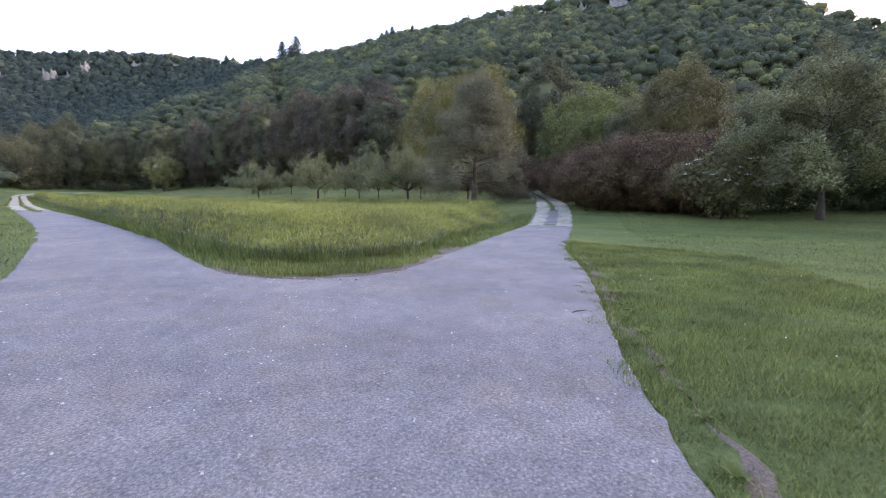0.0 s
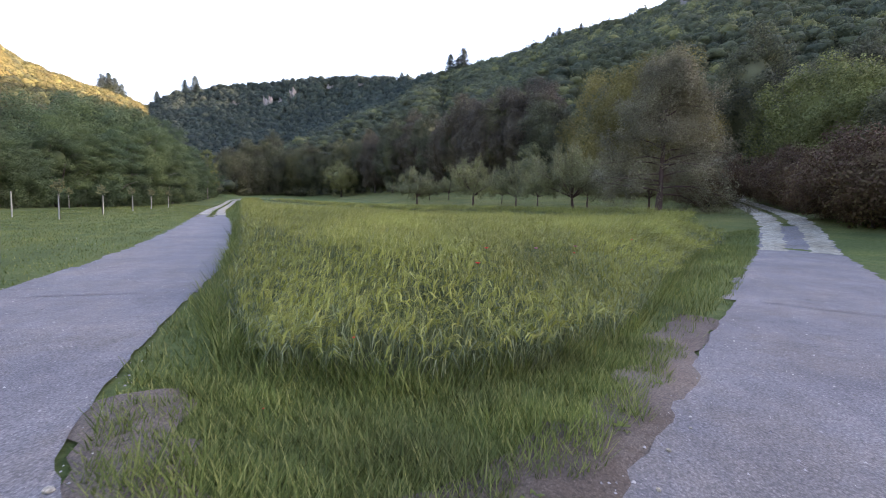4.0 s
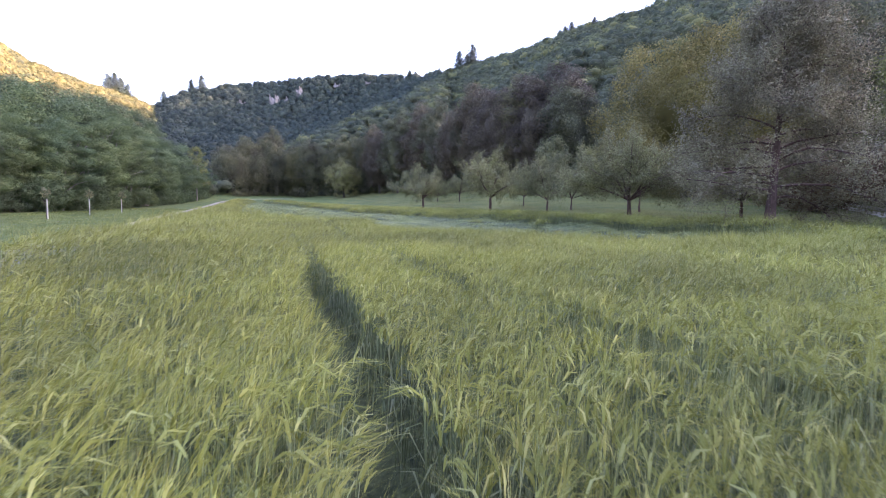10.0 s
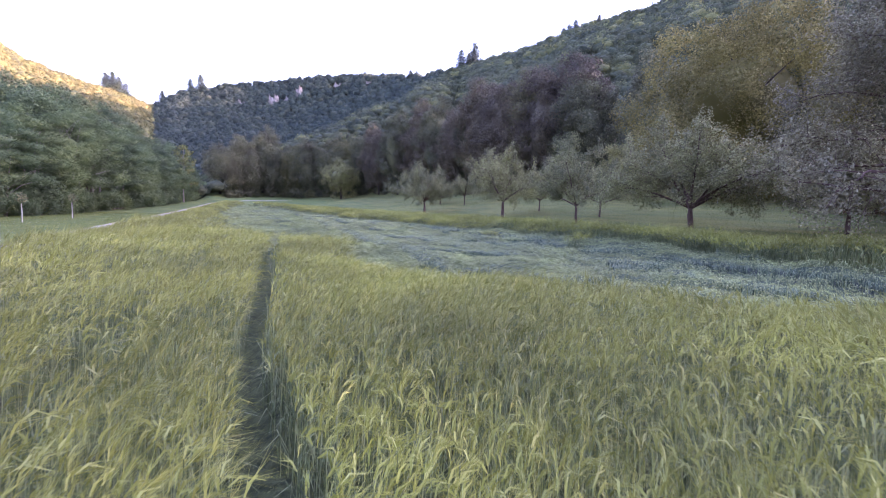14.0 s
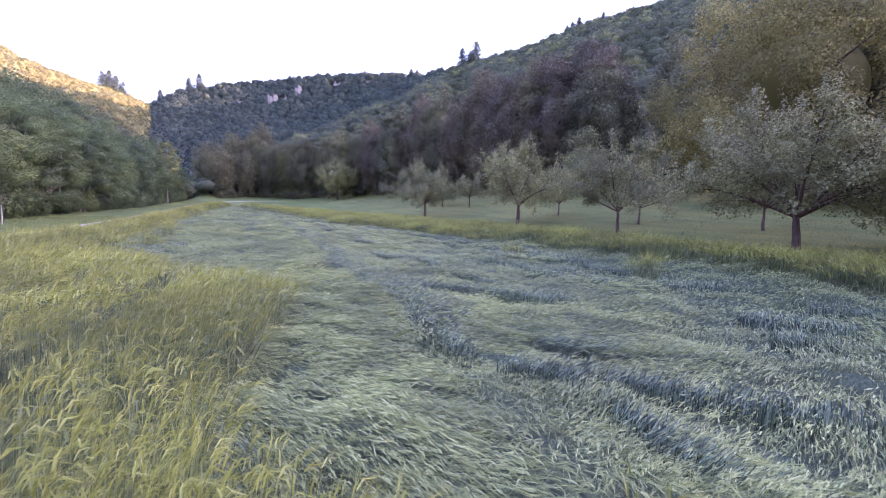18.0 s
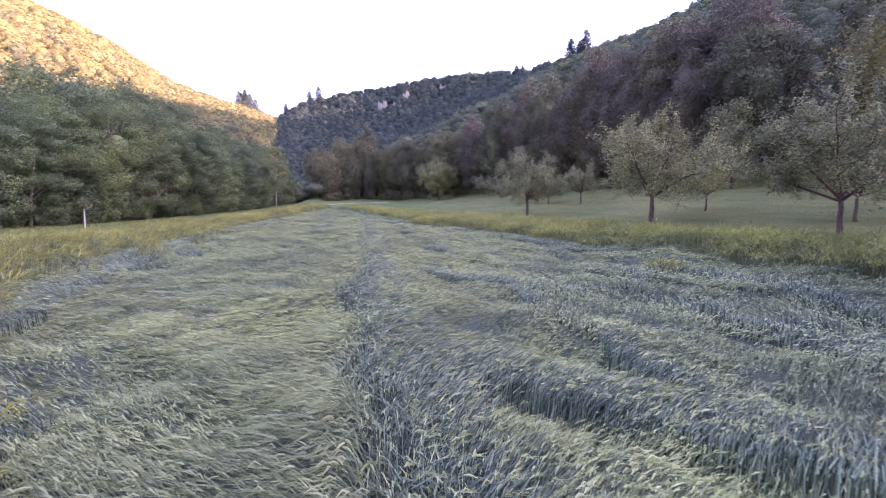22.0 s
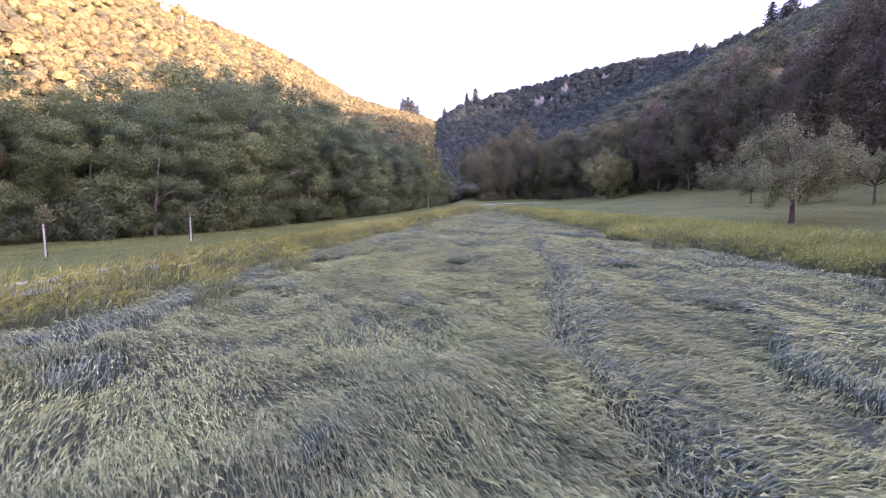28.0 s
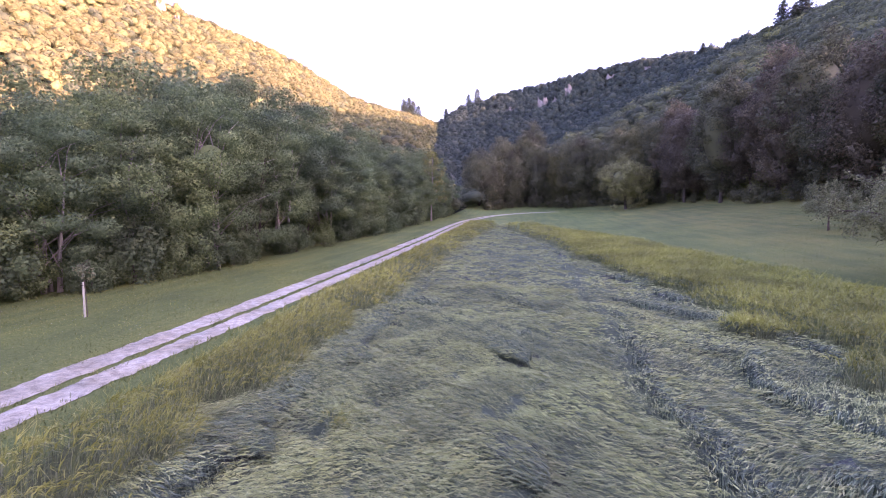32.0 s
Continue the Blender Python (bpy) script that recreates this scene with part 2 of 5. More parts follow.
E_AZ, E_R = np.array(EDGE).T
C_AZ, C_R, C_Z = np.array(CREST).T
C_Z = C_Z + 4.0
# a nearer spur that runs down in front of the far ridge
SPUR = ((-26, 460, 60), (-22, 450, 122), (-19.5, 425, 113), (-16.6, 400, 89), (-14.7, 370, 74), (-11.5, 340, 60), (-8.9, 320, 48), (-6.4, 300, 39), (-3.4, 280, 31), (0, 250, 22), (2.7, 220, 16), (6, 200, 5))
S_AZ, S_R, S_Z = np.array(SPUR).T
FOOT_AZ, FOOT_R = (-180, -62, -50, 8, 13, 20, 30, 120, 180), (30, 30, 0, 0, 45, 95, 150, 150, 40)      # flat ground behind the wood's edge


def floor_z(x, y):
    """Height of the valley floor, rising gently up the valley and into the orchard."""
    d = np.maximum(0, x - 22)
    upper = np.interp(y, (8, 40, 85), (0.04, 0.085, 0.15))
    return 0.0065 * y + 4.5e-7 * np.clip(y, 0, 260) ** 3 + 0.12 * np.minimum(d, 10) + upper * np.clip(d - 10, 0, 60)


def polar(x, y):
    return np.degrees(np.arctan2(-(x - CX), y - CY)), np.hypot(x - CX, y - CY)


def wobble(x, y):
    return 4.0 * np.sin(x * 0.031 + y * 0.017) + 3.0 * np.sin(x * 0.013 - y * 0.041 + 1.0) + 2.0 * np.sin(x * 0.07 + 2.0) * np.sin(y * 0.061)


def land_z(x, y):
    x, y = np.asarray(x, float), np.asarray(y, float)
    az, r = polar(x, y)
    re, rc, zc = np.interp(az, E_AZ, E_R), np.interp(az, C_AZ, C_R), np.interp(az, C_AZ, C_Z)
    k = np.clip(re / np.maximum(r, 1), 0, 1)
    ze = floor_z(CX + (x - CX) * k, CY + (y - CY) * k)
    foot = re + np.interp(az, FOOT_AZ, FOOT_R)
    s = np.clip((r - foot) / (rc - foot), 0, 1)
    p = np.interp(az, (-26, -19, 7, 12), (1.05, 1.9, 1.9, 1.05))
    rough = wobble(x, y) * np.minimum(1, s * 5) * (1 - 0.7 * s)
    up = ze + (zc - ze) * s ** p + rough
    rs, zs = np.interp(az, S_AZ, S_R), np.interp(az, S_AZ, S_Z)
    spur = np.where(r < rs, ze + (zs - ze) * np.clip((r - re) / (rs - re), 0, 1), zs - 0.35 * (r - rs)) + rough
    up = np.where((az > -26) & (az < 6), np.maximum(up, spur), up)
    # unseen ground added behind the right-hand crest, rising to block the low sun
    rise = np.interp(az, (-112, -104, -45, -36, -16, -12), (0, 0.2, 0.2, 0.25, 0.25, 0))
    behind = zc + rise * np.minimum(r - rc, 150) - 0.12 * np.where(rise > 0.01, np.maximum(0, r - rc - 150), r - rc)
    return np.where(r < re, floor_z(x, y), np.where(r < rc, up, behind))


def fz(x, y):
    return float(land_z(x, y))


def mesh_np(name, verts, quads=(), tris=(), mats=(), index=None, smooth=False, normals=None):
    """A mesh from arrays of corners, quads and triangles; normals: soft shading of foliage."""
    me = bpy.data.meshes.new(name)
    verts, quads, tris = np.asarray(verts, np.float32), np.asarray(quads, np.int32).reshape(-1, 4), np.asarray(tris, np.int32).reshape(-1, 3)
    me.vertices.add(len(verts))
    me.vertices.foreach_set("co", verts.ravel())
    me.loops.add(quads.size + tris.size)
    me.loops.foreach_set("vertex_index", np.concatenate([quads.ravel(), tris.ravel()]))
    me.polygons.add(len(quads) + len(tris))
    me.polygons.foreach_set("loop_start", np.concatenate([np.arange(len(quads)) * 4, quads.size + np.arange(len(tris)) * 3]).astype(np.int32))
    for m in mats:
        me.materials.append(m)
    if index is not None:
        me.polygons.foreach_set("material_index", np.asarray(index, np.int32))
    if smooth:
        me.polygons.foreach_set("use_smooth", np.ones(len(me.polygons), bool))
    me.update(calc_edges=True)
    if normals is not None:
        me.polygons.foreach_set("use_smooth", np.ones(len(me.polygons), bool))
        at = me.attributes.new("custom_normal", 'FLOAT_VECTOR', 'POINT')
        at.data.foreach_set("vector", np.asarray(normals, np.float32).ravel())
    return me


def grid_quads(n, m, loop=False):
    i, j = np.meshgrid(np.arange(n - 1), np.arange(m if loop else m - 1), indexing='ij')
    a, b = i * m + j, i * m + (j + 1) % m
    return np.stack([a, b, b + m, a + m], -1).reshape(-1, 4)


def curve_pts(pts, step):
    """A smooth line through plan points, at even steps."""
    p = np.array(pts, float)
    q = np.vstack([2 * p[0] - p[1], p, 2 * p[-1] - p[-2]])
    out = []
    for i in range(1, len(q) - 2):
        n = max(2, int(np.linalg.norm(q[i + 1] - q[i]) / step))
        for u in np.arange(n) / n:
            a, b, c, d = q[i - 1:i + 3]
            out.append(0.5 * (2 * b + (c - a) * u + (2 * a - 5 * b + 4 * c - d) * u * u + (3 * b - a - 3 * c + d) * u ** 3))
    return np.array(out + [p[-1]])


def rnoise(v, f, seed=0.0):
    v = np.asarray(v, float) * f + seed
    return (np.sin(v) + 0.6 * np.sin(v * 2.3 + 1.7) + 0.4 * np.sin(v * 5.1 + 0.4)) / 2.0


def strip(name, mat, center, left, right, lift, cols=5, rag=0.08, parent=None):
    """A ribbon of road that follows the land; left and right: its edges' distance from the line."""
    c = curve_pts(center, 0.14)
    d = np.gradient(c, axis=0)
    d /= np.linalg.norm(d, axis=1)[:, None]
    nrm = np.stack([d[:, 1], -d[:, 0]], 1)
    s = np.arange(len(c)) * 0.14
    lf, rt = np.interp(s / s[-1], *np.array(left).T), np.interp(s / s[-1], *np.array(right).T)
    lf, rt = lf + rag * (rnoise(s, 2.1, len(name)) + 0.6 * rnoise(s, 9.3, 2.0)), rt + rag * (rnoise(s, 2.7, len(name) + 3.0) + 0.6 * rnoise(s, 8.1, 5.0))
    u = np.linspace(0, 1, cols)
    off = lf[:, None] * (1 - u) + rt[:, None] * u
    xy = c[:, None, :] + nrm[:, None, :] * off[..., None]
    z = land_z(xy[..., 0], xy[..., 1]) + lift - 0.02 * (np.abs(u - 0.5) * 2) ** 4
    v = np.concatenate([xy, z[..., None]], -1).reshape(-1, 3)
    ob = new(name, mesh_np(name, v, grid_quads(len(c), cols)[:, ::-1], mats=[mat], smooth=True))
    ob.parent = parent
    return ob


# ---- ground ----
def build_ground():
    az = np.radians(np.arange(0, 360, 1.0))
    r = np.concatenate([[0.01], np.arange(2, 80, 2.0), np.arange(80, 760, 6.0), np.geomspace(760, 3000, 14)])
    R, A = np.meshgrid(r, az, indexing='ij')
    x, y = CX - R * np.sin(A), CY + R * np.cos(A)
    v = np.stack([x, y, land_z(x, y)], -1).reshape(-1, 3)
    q = grid_quads(len(r), len(az), True)[:, ::-1]
    mid = v[q].mean(1)
    a2, r2 = polar(mid[:, 0], mid[:, 1])
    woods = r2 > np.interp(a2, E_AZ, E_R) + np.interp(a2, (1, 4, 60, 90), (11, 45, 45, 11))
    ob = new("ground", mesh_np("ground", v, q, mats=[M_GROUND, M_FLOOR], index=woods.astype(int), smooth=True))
    tagged(ob, "grassy valley floor rising into steep wooded hillsides", "ground", kind="structure")


build_ground()

# ---- roads ----
LEFT_LINE = ((1.3, 12), (1.5, 20), (1.2, 32), (0.5, 46), (-0.1, 62), (-0.25, 85), (-0.4, 110), (-0.5, 128), (0.4, 142), (3.5, 156), (9, 166), (18, 174))
RIGHT_LINE = ((10.6, 8.35), (15, 11.05), (21, 14.75), (28, 19.4), (36, 25.6), (44, 32.5), (51, 38.8), (57, 43.0))


def build_junction():
    edge = ((0.15, 15), (-0.05, 11.5), (-0.25, 8.6), (-0.7, 6.4), (-2.2, 3.6), (-5, 0.6), (-10, -3), (-9, -7.5), (-4, -4), (0, -1.0), (2.0, 0.6), (3.5, 1.75), (6.8, 4.0),
            (10, 6.5), (12.2, 8.0))
    back = ((10.9, 9.85), (8.6, 8.55), (6.5, 7.3), (4.95, 6.35), (3.95, 6.07), (3.2, 6.12), (2.75, 6.4), (2.4, 6.95), (2.2, 7.95), (2.35, 11.0), (2.7, 15))
    a, b = curve_pts(edge, 0.12), curve_pts(back, 0.12)
    p = np.vstack([a, b])
    s = np.arange(len(p))
    p = p + 0.022 * np.stack([rnoise(s, 0.9), rnoise(s, 1.1, 5.0)], 1)
    tris = np.array(tessellate_polygon([[Vector((x, y, 0)) for x, y in p]]))
    v = np.column_stack([p, land_z(p[:, 0], p[:, 1]) + 0.03])
    a, c, e = v[tris[:, 0]], v[tris[:, 1]], v[tris[:, 2]]
    down = np.cross(c - a, e - a)[:, 2] < 0
    tris[down] = tris[down][:, ::-1]
    me = mesh_np("road", v, tris=tris, mats=[M_ASPHALT])
    return tagged(new("road", me), "worn grey asphalt lane forking round a grassy field corner", "road", kind="structure")


road = build_junction()
strip("asphalt_lane", M_ASPHALT, LEFT_LINE[:4], ((0, -1.25), (1, -1.15)), ((0, 1.15), (1, 1.0)), 0.036, parent=road)
strip("asphalt_lane", M_ASPHALT, RIGHT_LINE[:4], ((0, -1.35), (1, -1.15)), ((0, 1.2), (1, 1.15)), 0.036, parent=road)
track = new("track", None)
tagged(track, "pale gravel farm track with a grassy centre strip", "track", kind="structure")
strip("wheel_rut", M_GRAVEL, LEFT_LINE[3:], ((0, -1.12), (1, -1.0)), ((0, -0.14), (1, -0.22)), 0.045, 7, 0.075, track)
strip("wheel_rut", M_GRAVEL, LEFT_LINE[3:], ((0, 0.12), (1, 0.20)), ((0, 1.0), (1, 0.95)), 0.045, 7, 0.075, track)
strip("wheel_rut", M_GRAVEL, RIGHT_LINE[2:], ((0, -1.15), (1, -1.15)), ((0, -0.18), (1, -0.25)), 0.045, 4, 0.12, track)
strip("wheel_rut", M_GRAVEL, RIGHT_LINE[2:], ((0, 0.18), (1, 0.22)), ((0, 1.15), (1, 1.15)), 0.045, 4, 0.12, track)

# ---- foliage helpers ----


def leaf_cards(cen, size, out, jitter, rng, aspect=0.6):
    """Small folded leaves: centre, size, outward way; returns corners (N, 4, 3) and soft normals (N, 4, 3)."""
    n = len(cen)
    out = out / (np.linalg.norm(out, axis=1)[:, None] + 1e-9)
    nrm = out + jitter * rng.normal(size=(n, 3))
    nrm *= np.where((nrm * out).sum(1) < 0, -1, 1)[:, None]
    nrm /= np.linalg.norm(nrm, axis=1)[:, None] + 1e-9
    t = np.cross(nrm, rng.normal(size=(n, 3)))
    t /= np.linalg.norm(t, axis=1)[:, None] + 1e-9
    b = np.cross(nrm, t)
    s = np.asarray(size).reshape(-1, 1)
    sag = nrm * s * 0.18
    soften = out + 0.5 * nrm
    soften /= np.linalg.norm(soften, axis=1)[:, None] + 1e-9
    return np.stack([cen - t * s, cen - b * s * aspect - sag, cen + t * s, cen + b * s * aspect - sag], 1), np.repeat(soften[:, None], 4, 1)


def cards_mesh(name, cards, mat):
    v = np.concatenate([k[0] for k in cards]).reshape(-1, 3)
    return mesh_np(name, v, np.arange(len(v)).reshape(-1, 4), mats=[mat], normals=np.concatenate([k[1] for k in cards]).reshape(-1, 3))


def tube(bm, pts, radii, sides=7):
    """A tapered limb along points."""
    rings = []
    for i, (p, r) in enumerate(zip(pts, radii)):
        d = (Vector(pts[min(i + 1, len(pts) - 1)]) - Vector(pts[max(i - 1, 0)])).normalized()
        u = d.orthogonal().normalized()
        w = d.cross(u)
        rings.append([bm.verts.new(Vector(p) + (u * math.cos(k * math.tau / sides) + w * math.sin(k * math.tau / sides)) * r) for k in range(sides)])
    for a, b in zip(rings, rings[1:]):
        for k in range(sides):
            bm.faces.new((a[k], a[(k + 1) % sides], b[(k + 1) % sides], b[k]))
    bm.faces.new(rings[-1])


def part(name, bm, mat, parent, label=""):
    me = bpy.data.meshes.new(name)
    bm.to_mesh(me)
    bm.free()
    me.materials.append(mat)
    me.polygons.foreach_set("use_smooth", np.ones(len(me.polygons), bool))
    ob = new(name, me)
    ob.parent = parent
    if label:
        ob["label"] = label
    return ob


def lobe_radius(d, cen, rad, least):
    """How far a mass of overlapping balls reaches from the origin, along unit ways d."""
    along = d @ cen.T
    disc = along ** 2 - (cen ** 2).sum(1)[None] + rad[None] ** 2
    return np.maximum(least, np.where(disc > 0, along + np.sqrt(np.maximum(disc, 0)), 0).max(1))


def ball(fine):
    bm = bmesh.new()
    bmesh.ops.create_icosphere(bm, subdivisions=fine, radius=1.0)
    v, f = np.array([x.co[:] for x in bm.verts]), np.array([[x.index for x in fc.verts] for fc in bm.faces])
    bm.free()
    return v, f


def corner_normals(v, f):
    n = np.zeros_like(v)
    fn = np.cross(v[f[:, 1]] - v[f[:, 0]], v[f[:, 2]] - v[f[:, 0]])
    for k in range(3):
        np.add.at(n, f[:, k], fn)
    return n / (np.linalg.norm(n, axis=1)[:, None] + 1e-9)


def broadleaf(name, height, radius, clear, leaves, size, leaf_mat, bark, girth=0.2, seed=0, lobes=80, top=0.5, lobe=0.26, jut=0.18, flat=1.0, stems=1, fine=3, core=0.5):
    """A leafy tree at the origin: trunk, limbs, and a crown of many overlapping leafy lobes round an inner mass.
    clear: height of the lowest leaves; top: how wide the crown stays towards its top; jut: how unevenly lobes stand out."""
    rng = np.random.default_rng(seed)
    root = new(name)
    half, mid = (height - clear) / 2, (height + clear) / 2
    axes, hub = np.array([radius, radius, half]), np.array([0, 0, mid])
    k = np.arange(lobes)
    z = 1 - 2 * (k + 0.5) / lobes
    ang = k * 2.39996 + rng.normal(0, 0.25, lobes)
    wide = np.sqrt(1 - z ** 2) * np.where(z > 0, 1 - (1 - top) * 0.6 * z, 1.0)
    out = 1.0 - lobe * 0.8 + jut * (rng.random(lobes) ** 2 * 1.7 - 0.6)
    cen = np.stack([np.cos(ang) * wide, np.sin(ang) * wide, z], 1) * out[:, None] * axes
    rad = lobe * radius * (0.6 + 0.7 * rng.random(lobes))
    v, f = ball(fine)
    cv = v * core * axes + hub
    cn = corner_normals(cv, f)
    cards = []
    for c, r in zip(cen, rad):
        m = int(leaves / lobes * (r / (lobe * radius)) ** 2 * 1.5)
        d = rng.normal(size=(m, 3))
        d /= np.linalg.norm(d, axis=1)[:, None]
        d = d[(d @ c) / np.linalg.norm(c) > -0.45 - 0.4 * rng.random(m)]
        p = c + d * (r * (0.30 + 0.80 * rng.random(len(d)) ** 0.7))[:, None] * np.array([1, 1, flat])
        cards.append(leaf_cards(p + hub, size * (0.55 + 0.8 * rng.random(len(p))), d + np.array([0, 0, 0.3]), 0.6, rng))
    bm = bmesh.new()
    for j in range(stems):
        a, off = j * 2.1, 0.0 if stems == 1 else 0.25 * radius
        foot = np.array([off * 0.4 * math.cos(a), off * 0.4 * math.sin(a), -0.2])
        head = np.array([off * math.cos(a), off * math.sin(a), mid])
        bend = rng.normal(0, 0.02 * height, 3) * np.array([1, 1, 0])
        tube(bm, [tuple(foot), tuple(foot * 0.6 + head * 0.4 + bend), tuple(head)], [girth * 1.15, girth * 0.75, girth * 0.3], 8)
        for i in rng.choice(lobes, 7, replace=False):
            tip = cen[i] * 0.95 + hub
            z0 = max(clear * 0.8, min(tip[2] - 0.25 * height, mid))
            st = foot + (head - foot) * (z0 + 0.2) / (mid + 0.2) + bend * 0.5
            tube(bm, [tuple(st), tuple(st * 0.45 + tip * 0.55 + np.array([0, 0, 0.05 * height])), tuple(tip)], [girth * 0.34, girth * 0.2, 0.01], 5)
    part("trunk", bm, bark, root)
    quads = np.concatenate([c[0] for c in cards]).reshape(-1, 3)
    normals = np.concatenate([c[1] for c in cards]).reshape(-1, 3)
    cr = new("crown", mesh_np("crown", np.concatenate([quads, cv]), np.arange(len(quads)).reshape(-1, 4), f + len(quads), mats=[leaf_mat], normals=np.concatenate([normals, cn])))
    cr.parent = root
    return root


def bough(rng, a, way, length, curve, n=4):
    """Points of a limb that sets out one way and bends up or down."""
    pts = [np.array(a, float)]
    d = np.array(way, float) / np.linalg.norm(way)
    for i in range(n):
        d = d + np.array([0, 0, curve / n]) + rng.normal(0, 0.10, 3)
        d /= np.linalg.norm(d)
        pts.append(pts[-1] + d * length / n)
    return np.array(pts)


def limbed(name, height, radius, fork, leaves, size, leaf_mat, bark, girth, seed, mains=7, leader=0.0, curve=-0.3, widest=0.35, lean=0.0, shoots=0.5, side=8, puff=0.19):
    """A tree whose crown follows its limbs: trunk, main limbs, side limbs, twigs, and leaves along the twigs.
    leader: how far up the trunk goes on between the limbs (0: they fan out from the fork); widest: height of the widest place in the crown."""
    rng = np.random.default_rng(seed)
    root = new(name)
    run = fork + (height * 0.92 - fork) * leader
    n = 6
    zs = np.linspace(-0.2, run, n)
    bend = np.cumsum(rng.normal(0, 0.025 * run / n + 0.02, (n, 2)), 0)
    bend[0] = 0
    spine = np.column_stack([bend[:, 0] + lean * np.maximum(0, zs), bend[:, 1], zs])
    bm = bmesh.new()
    thin = 0.62 if leader < 0.1 else 0.15
    tube(bm, [tuple(p) for p in spine], [girth * (1.3 if i == 0 else 1.0) * (1 - (1 - thin) * i / (n - 1)) for i in range(n)], 9)
    stem = part("trunk", bm, bark, root)
    P, W, SZ = [], [], []
    total = mains * side * 5
    per = max(8, int(leaves / total))
    for k in range(mains):
        u = (k + 0.5) / mains
        ang = k * 2.39996 + rng.normal(0, 0.25)
        z0 = fork * (0.92 + 0.10 * rng.random()) + (run - fork) * (u if leader > 0.1 else 0) * 0.95
        st = np.array([np.interp(z0, zs, spine[:, 0]), np.interp(z0, zs, spine[:, 1]), z0])
        if leader > 0.1:
            q = (z0 - fork) / (height - fork)
            reach = radius * (max(0.12, 1 - max(0, q - widest) / (1 - widest)) ** 0.8) * (0.8 + 0.3 * rng.random())
            rise = 0.25 + 0.9 * q
        else:
            reach = math.hypot(radius, 0.4 * (height - fork)) * (0.82 + 0.25 * rng.random())
            rise = (0.6, 1.3, 0.8, 2.2, 0.7, 1.6, 1.0, 3.0, 0.9)[k % 9]
            reach *= 1.0 if rise < 1 else (height - fork) / math.hypot(radius, 0.4 * (height - fork)) * (0.80 if rise > 1.5 else 0.9)
        main = bough(rng, st, (math.cos(ang), math.sin(ang), rise), reach, curve * (1.0 if rise < 1 else 0.3), 5)
        g = girth * (0.40 if leader < 0.1 else 0.30 * (1 - 0.5 * u))
        lb = bmesh.new()
        tube(lb, [tuple(p) for p in main], [g * (1 - 0.85 * i / 5) + 0.006 for i in range(6)], 6)
        for j in range(side):
            uu = 0.22 + 0.78 * (j + rng.random()) / side
            i = min(4, int(uu * 5))
            at = main[i] + (main[i + 1] - main[i]) * (uu * 5 - i)
            fwd = (main[i + 1] - main[i]) / np.linalg.norm(main[i + 1] - main[i])
            across = np.cross(fwd, (0, 0, 1.0)) * (1 if j % 2 else -1) + rng.normal(0, 0.35, 3)
            sec = bough(rng, at, fwd * 0.55 + across * 0.8 + np.array([0, 0, 0.25]), reach * (0.46 - 0.22 * uu) * (0.7 + 0.5 * rng.random()), curve * 0.8, 3)
            tube(lb, [tuple(p) for p in sec], [g * 0.34, g * 0.24, g * 0.15, 0.005], 4)
            for h in range(5):
                w = 0.2 + 0.8 * (h + rng.random()) / 5
                i2 = min(2, int(w * 3))
                at2 = sec[i2] + (sec[i2 + 1] - sec[i2]) * (w * 3 - i2)
                upright = rng.random() < shoots * (0.4 + 0.6 * uu)
                d = (sec[i2 + 1] - sec[i2]) * 0.8 / np.linalg.norm(sec[i2 + 1] - sec[i2]) + rng.normal(0, 0.6, 3) + np.array([0, 0, 1.5 if upright else -0.1])
                ln = radius * (0.13 + 0.12 * rng.random()) * (1.25 if upright else 1.0)
                twig = bough(rng, at2, d, ln, 0.2 if upright else -0.4, 2)
                tube(lb, [tuple(p) for p in twig], [0.008, 0.006, 0.003], 3)
                q = rng.random(per)
                c = np.where(q[:, None] < 0.5, twig[0] + (twig[1] - twig[0]) * q[:, None] * 2, twig[1] + (twig[2] - twig[1]) * (q[:, None] * 2 - 1))
                off = rng.normal(0, 1, (per, 3)) * np.array([1, 1, 0.8]) * puff * (0.5 if upright else 1.0) * (1.15 - 0.5 * q)[:, None]
                P.append(c + off), W.append(off / puff + np.array([0, 0, 0.7]) + 0.5 * (c - np.array([0, 0, fork + 0.3 * (height - fork)])) / radius)
                SZ.append(size * (0.55 + 0.75 * rng.random(per)))
        part("limb", lb, bark, stem)
    ob = new("crown", cards_mesh("crown", [leaf_cards(np.concatenate(P), np.concatenate(SZ), np.concatenate(W), 0.6, rng, 0.5)], leaf_mat))
    ob.parent = root
    return root


def place(ob, x, y, turn=0.0, scale=1.0, sink=0.0):
    ob.matrix_basis = Matrix.LocRotScale((x, y, fz(x, y) - sink), Euler((0, 0, turn)), (scale, scale, scale))
    return ob


def again(ob, x, y, turn=0.0, scale=1.0, sink=0.0):
    c = copy_thing(ob, pose(x, y, fz(x, y) - sink))
    return place(c, x, y, turn, scale, sink)


def spikes(base, tip, half, side):
    """Thin pointed blades, one triangle each."""
    n = len(base)
    w = side * np.broadcast_to(half, n)[:, None]
    v = np.stack([base - w, base + w, tip], 1).reshape(-1, 3)
    return v, np.arange(3 * n).reshape(-1, 3)


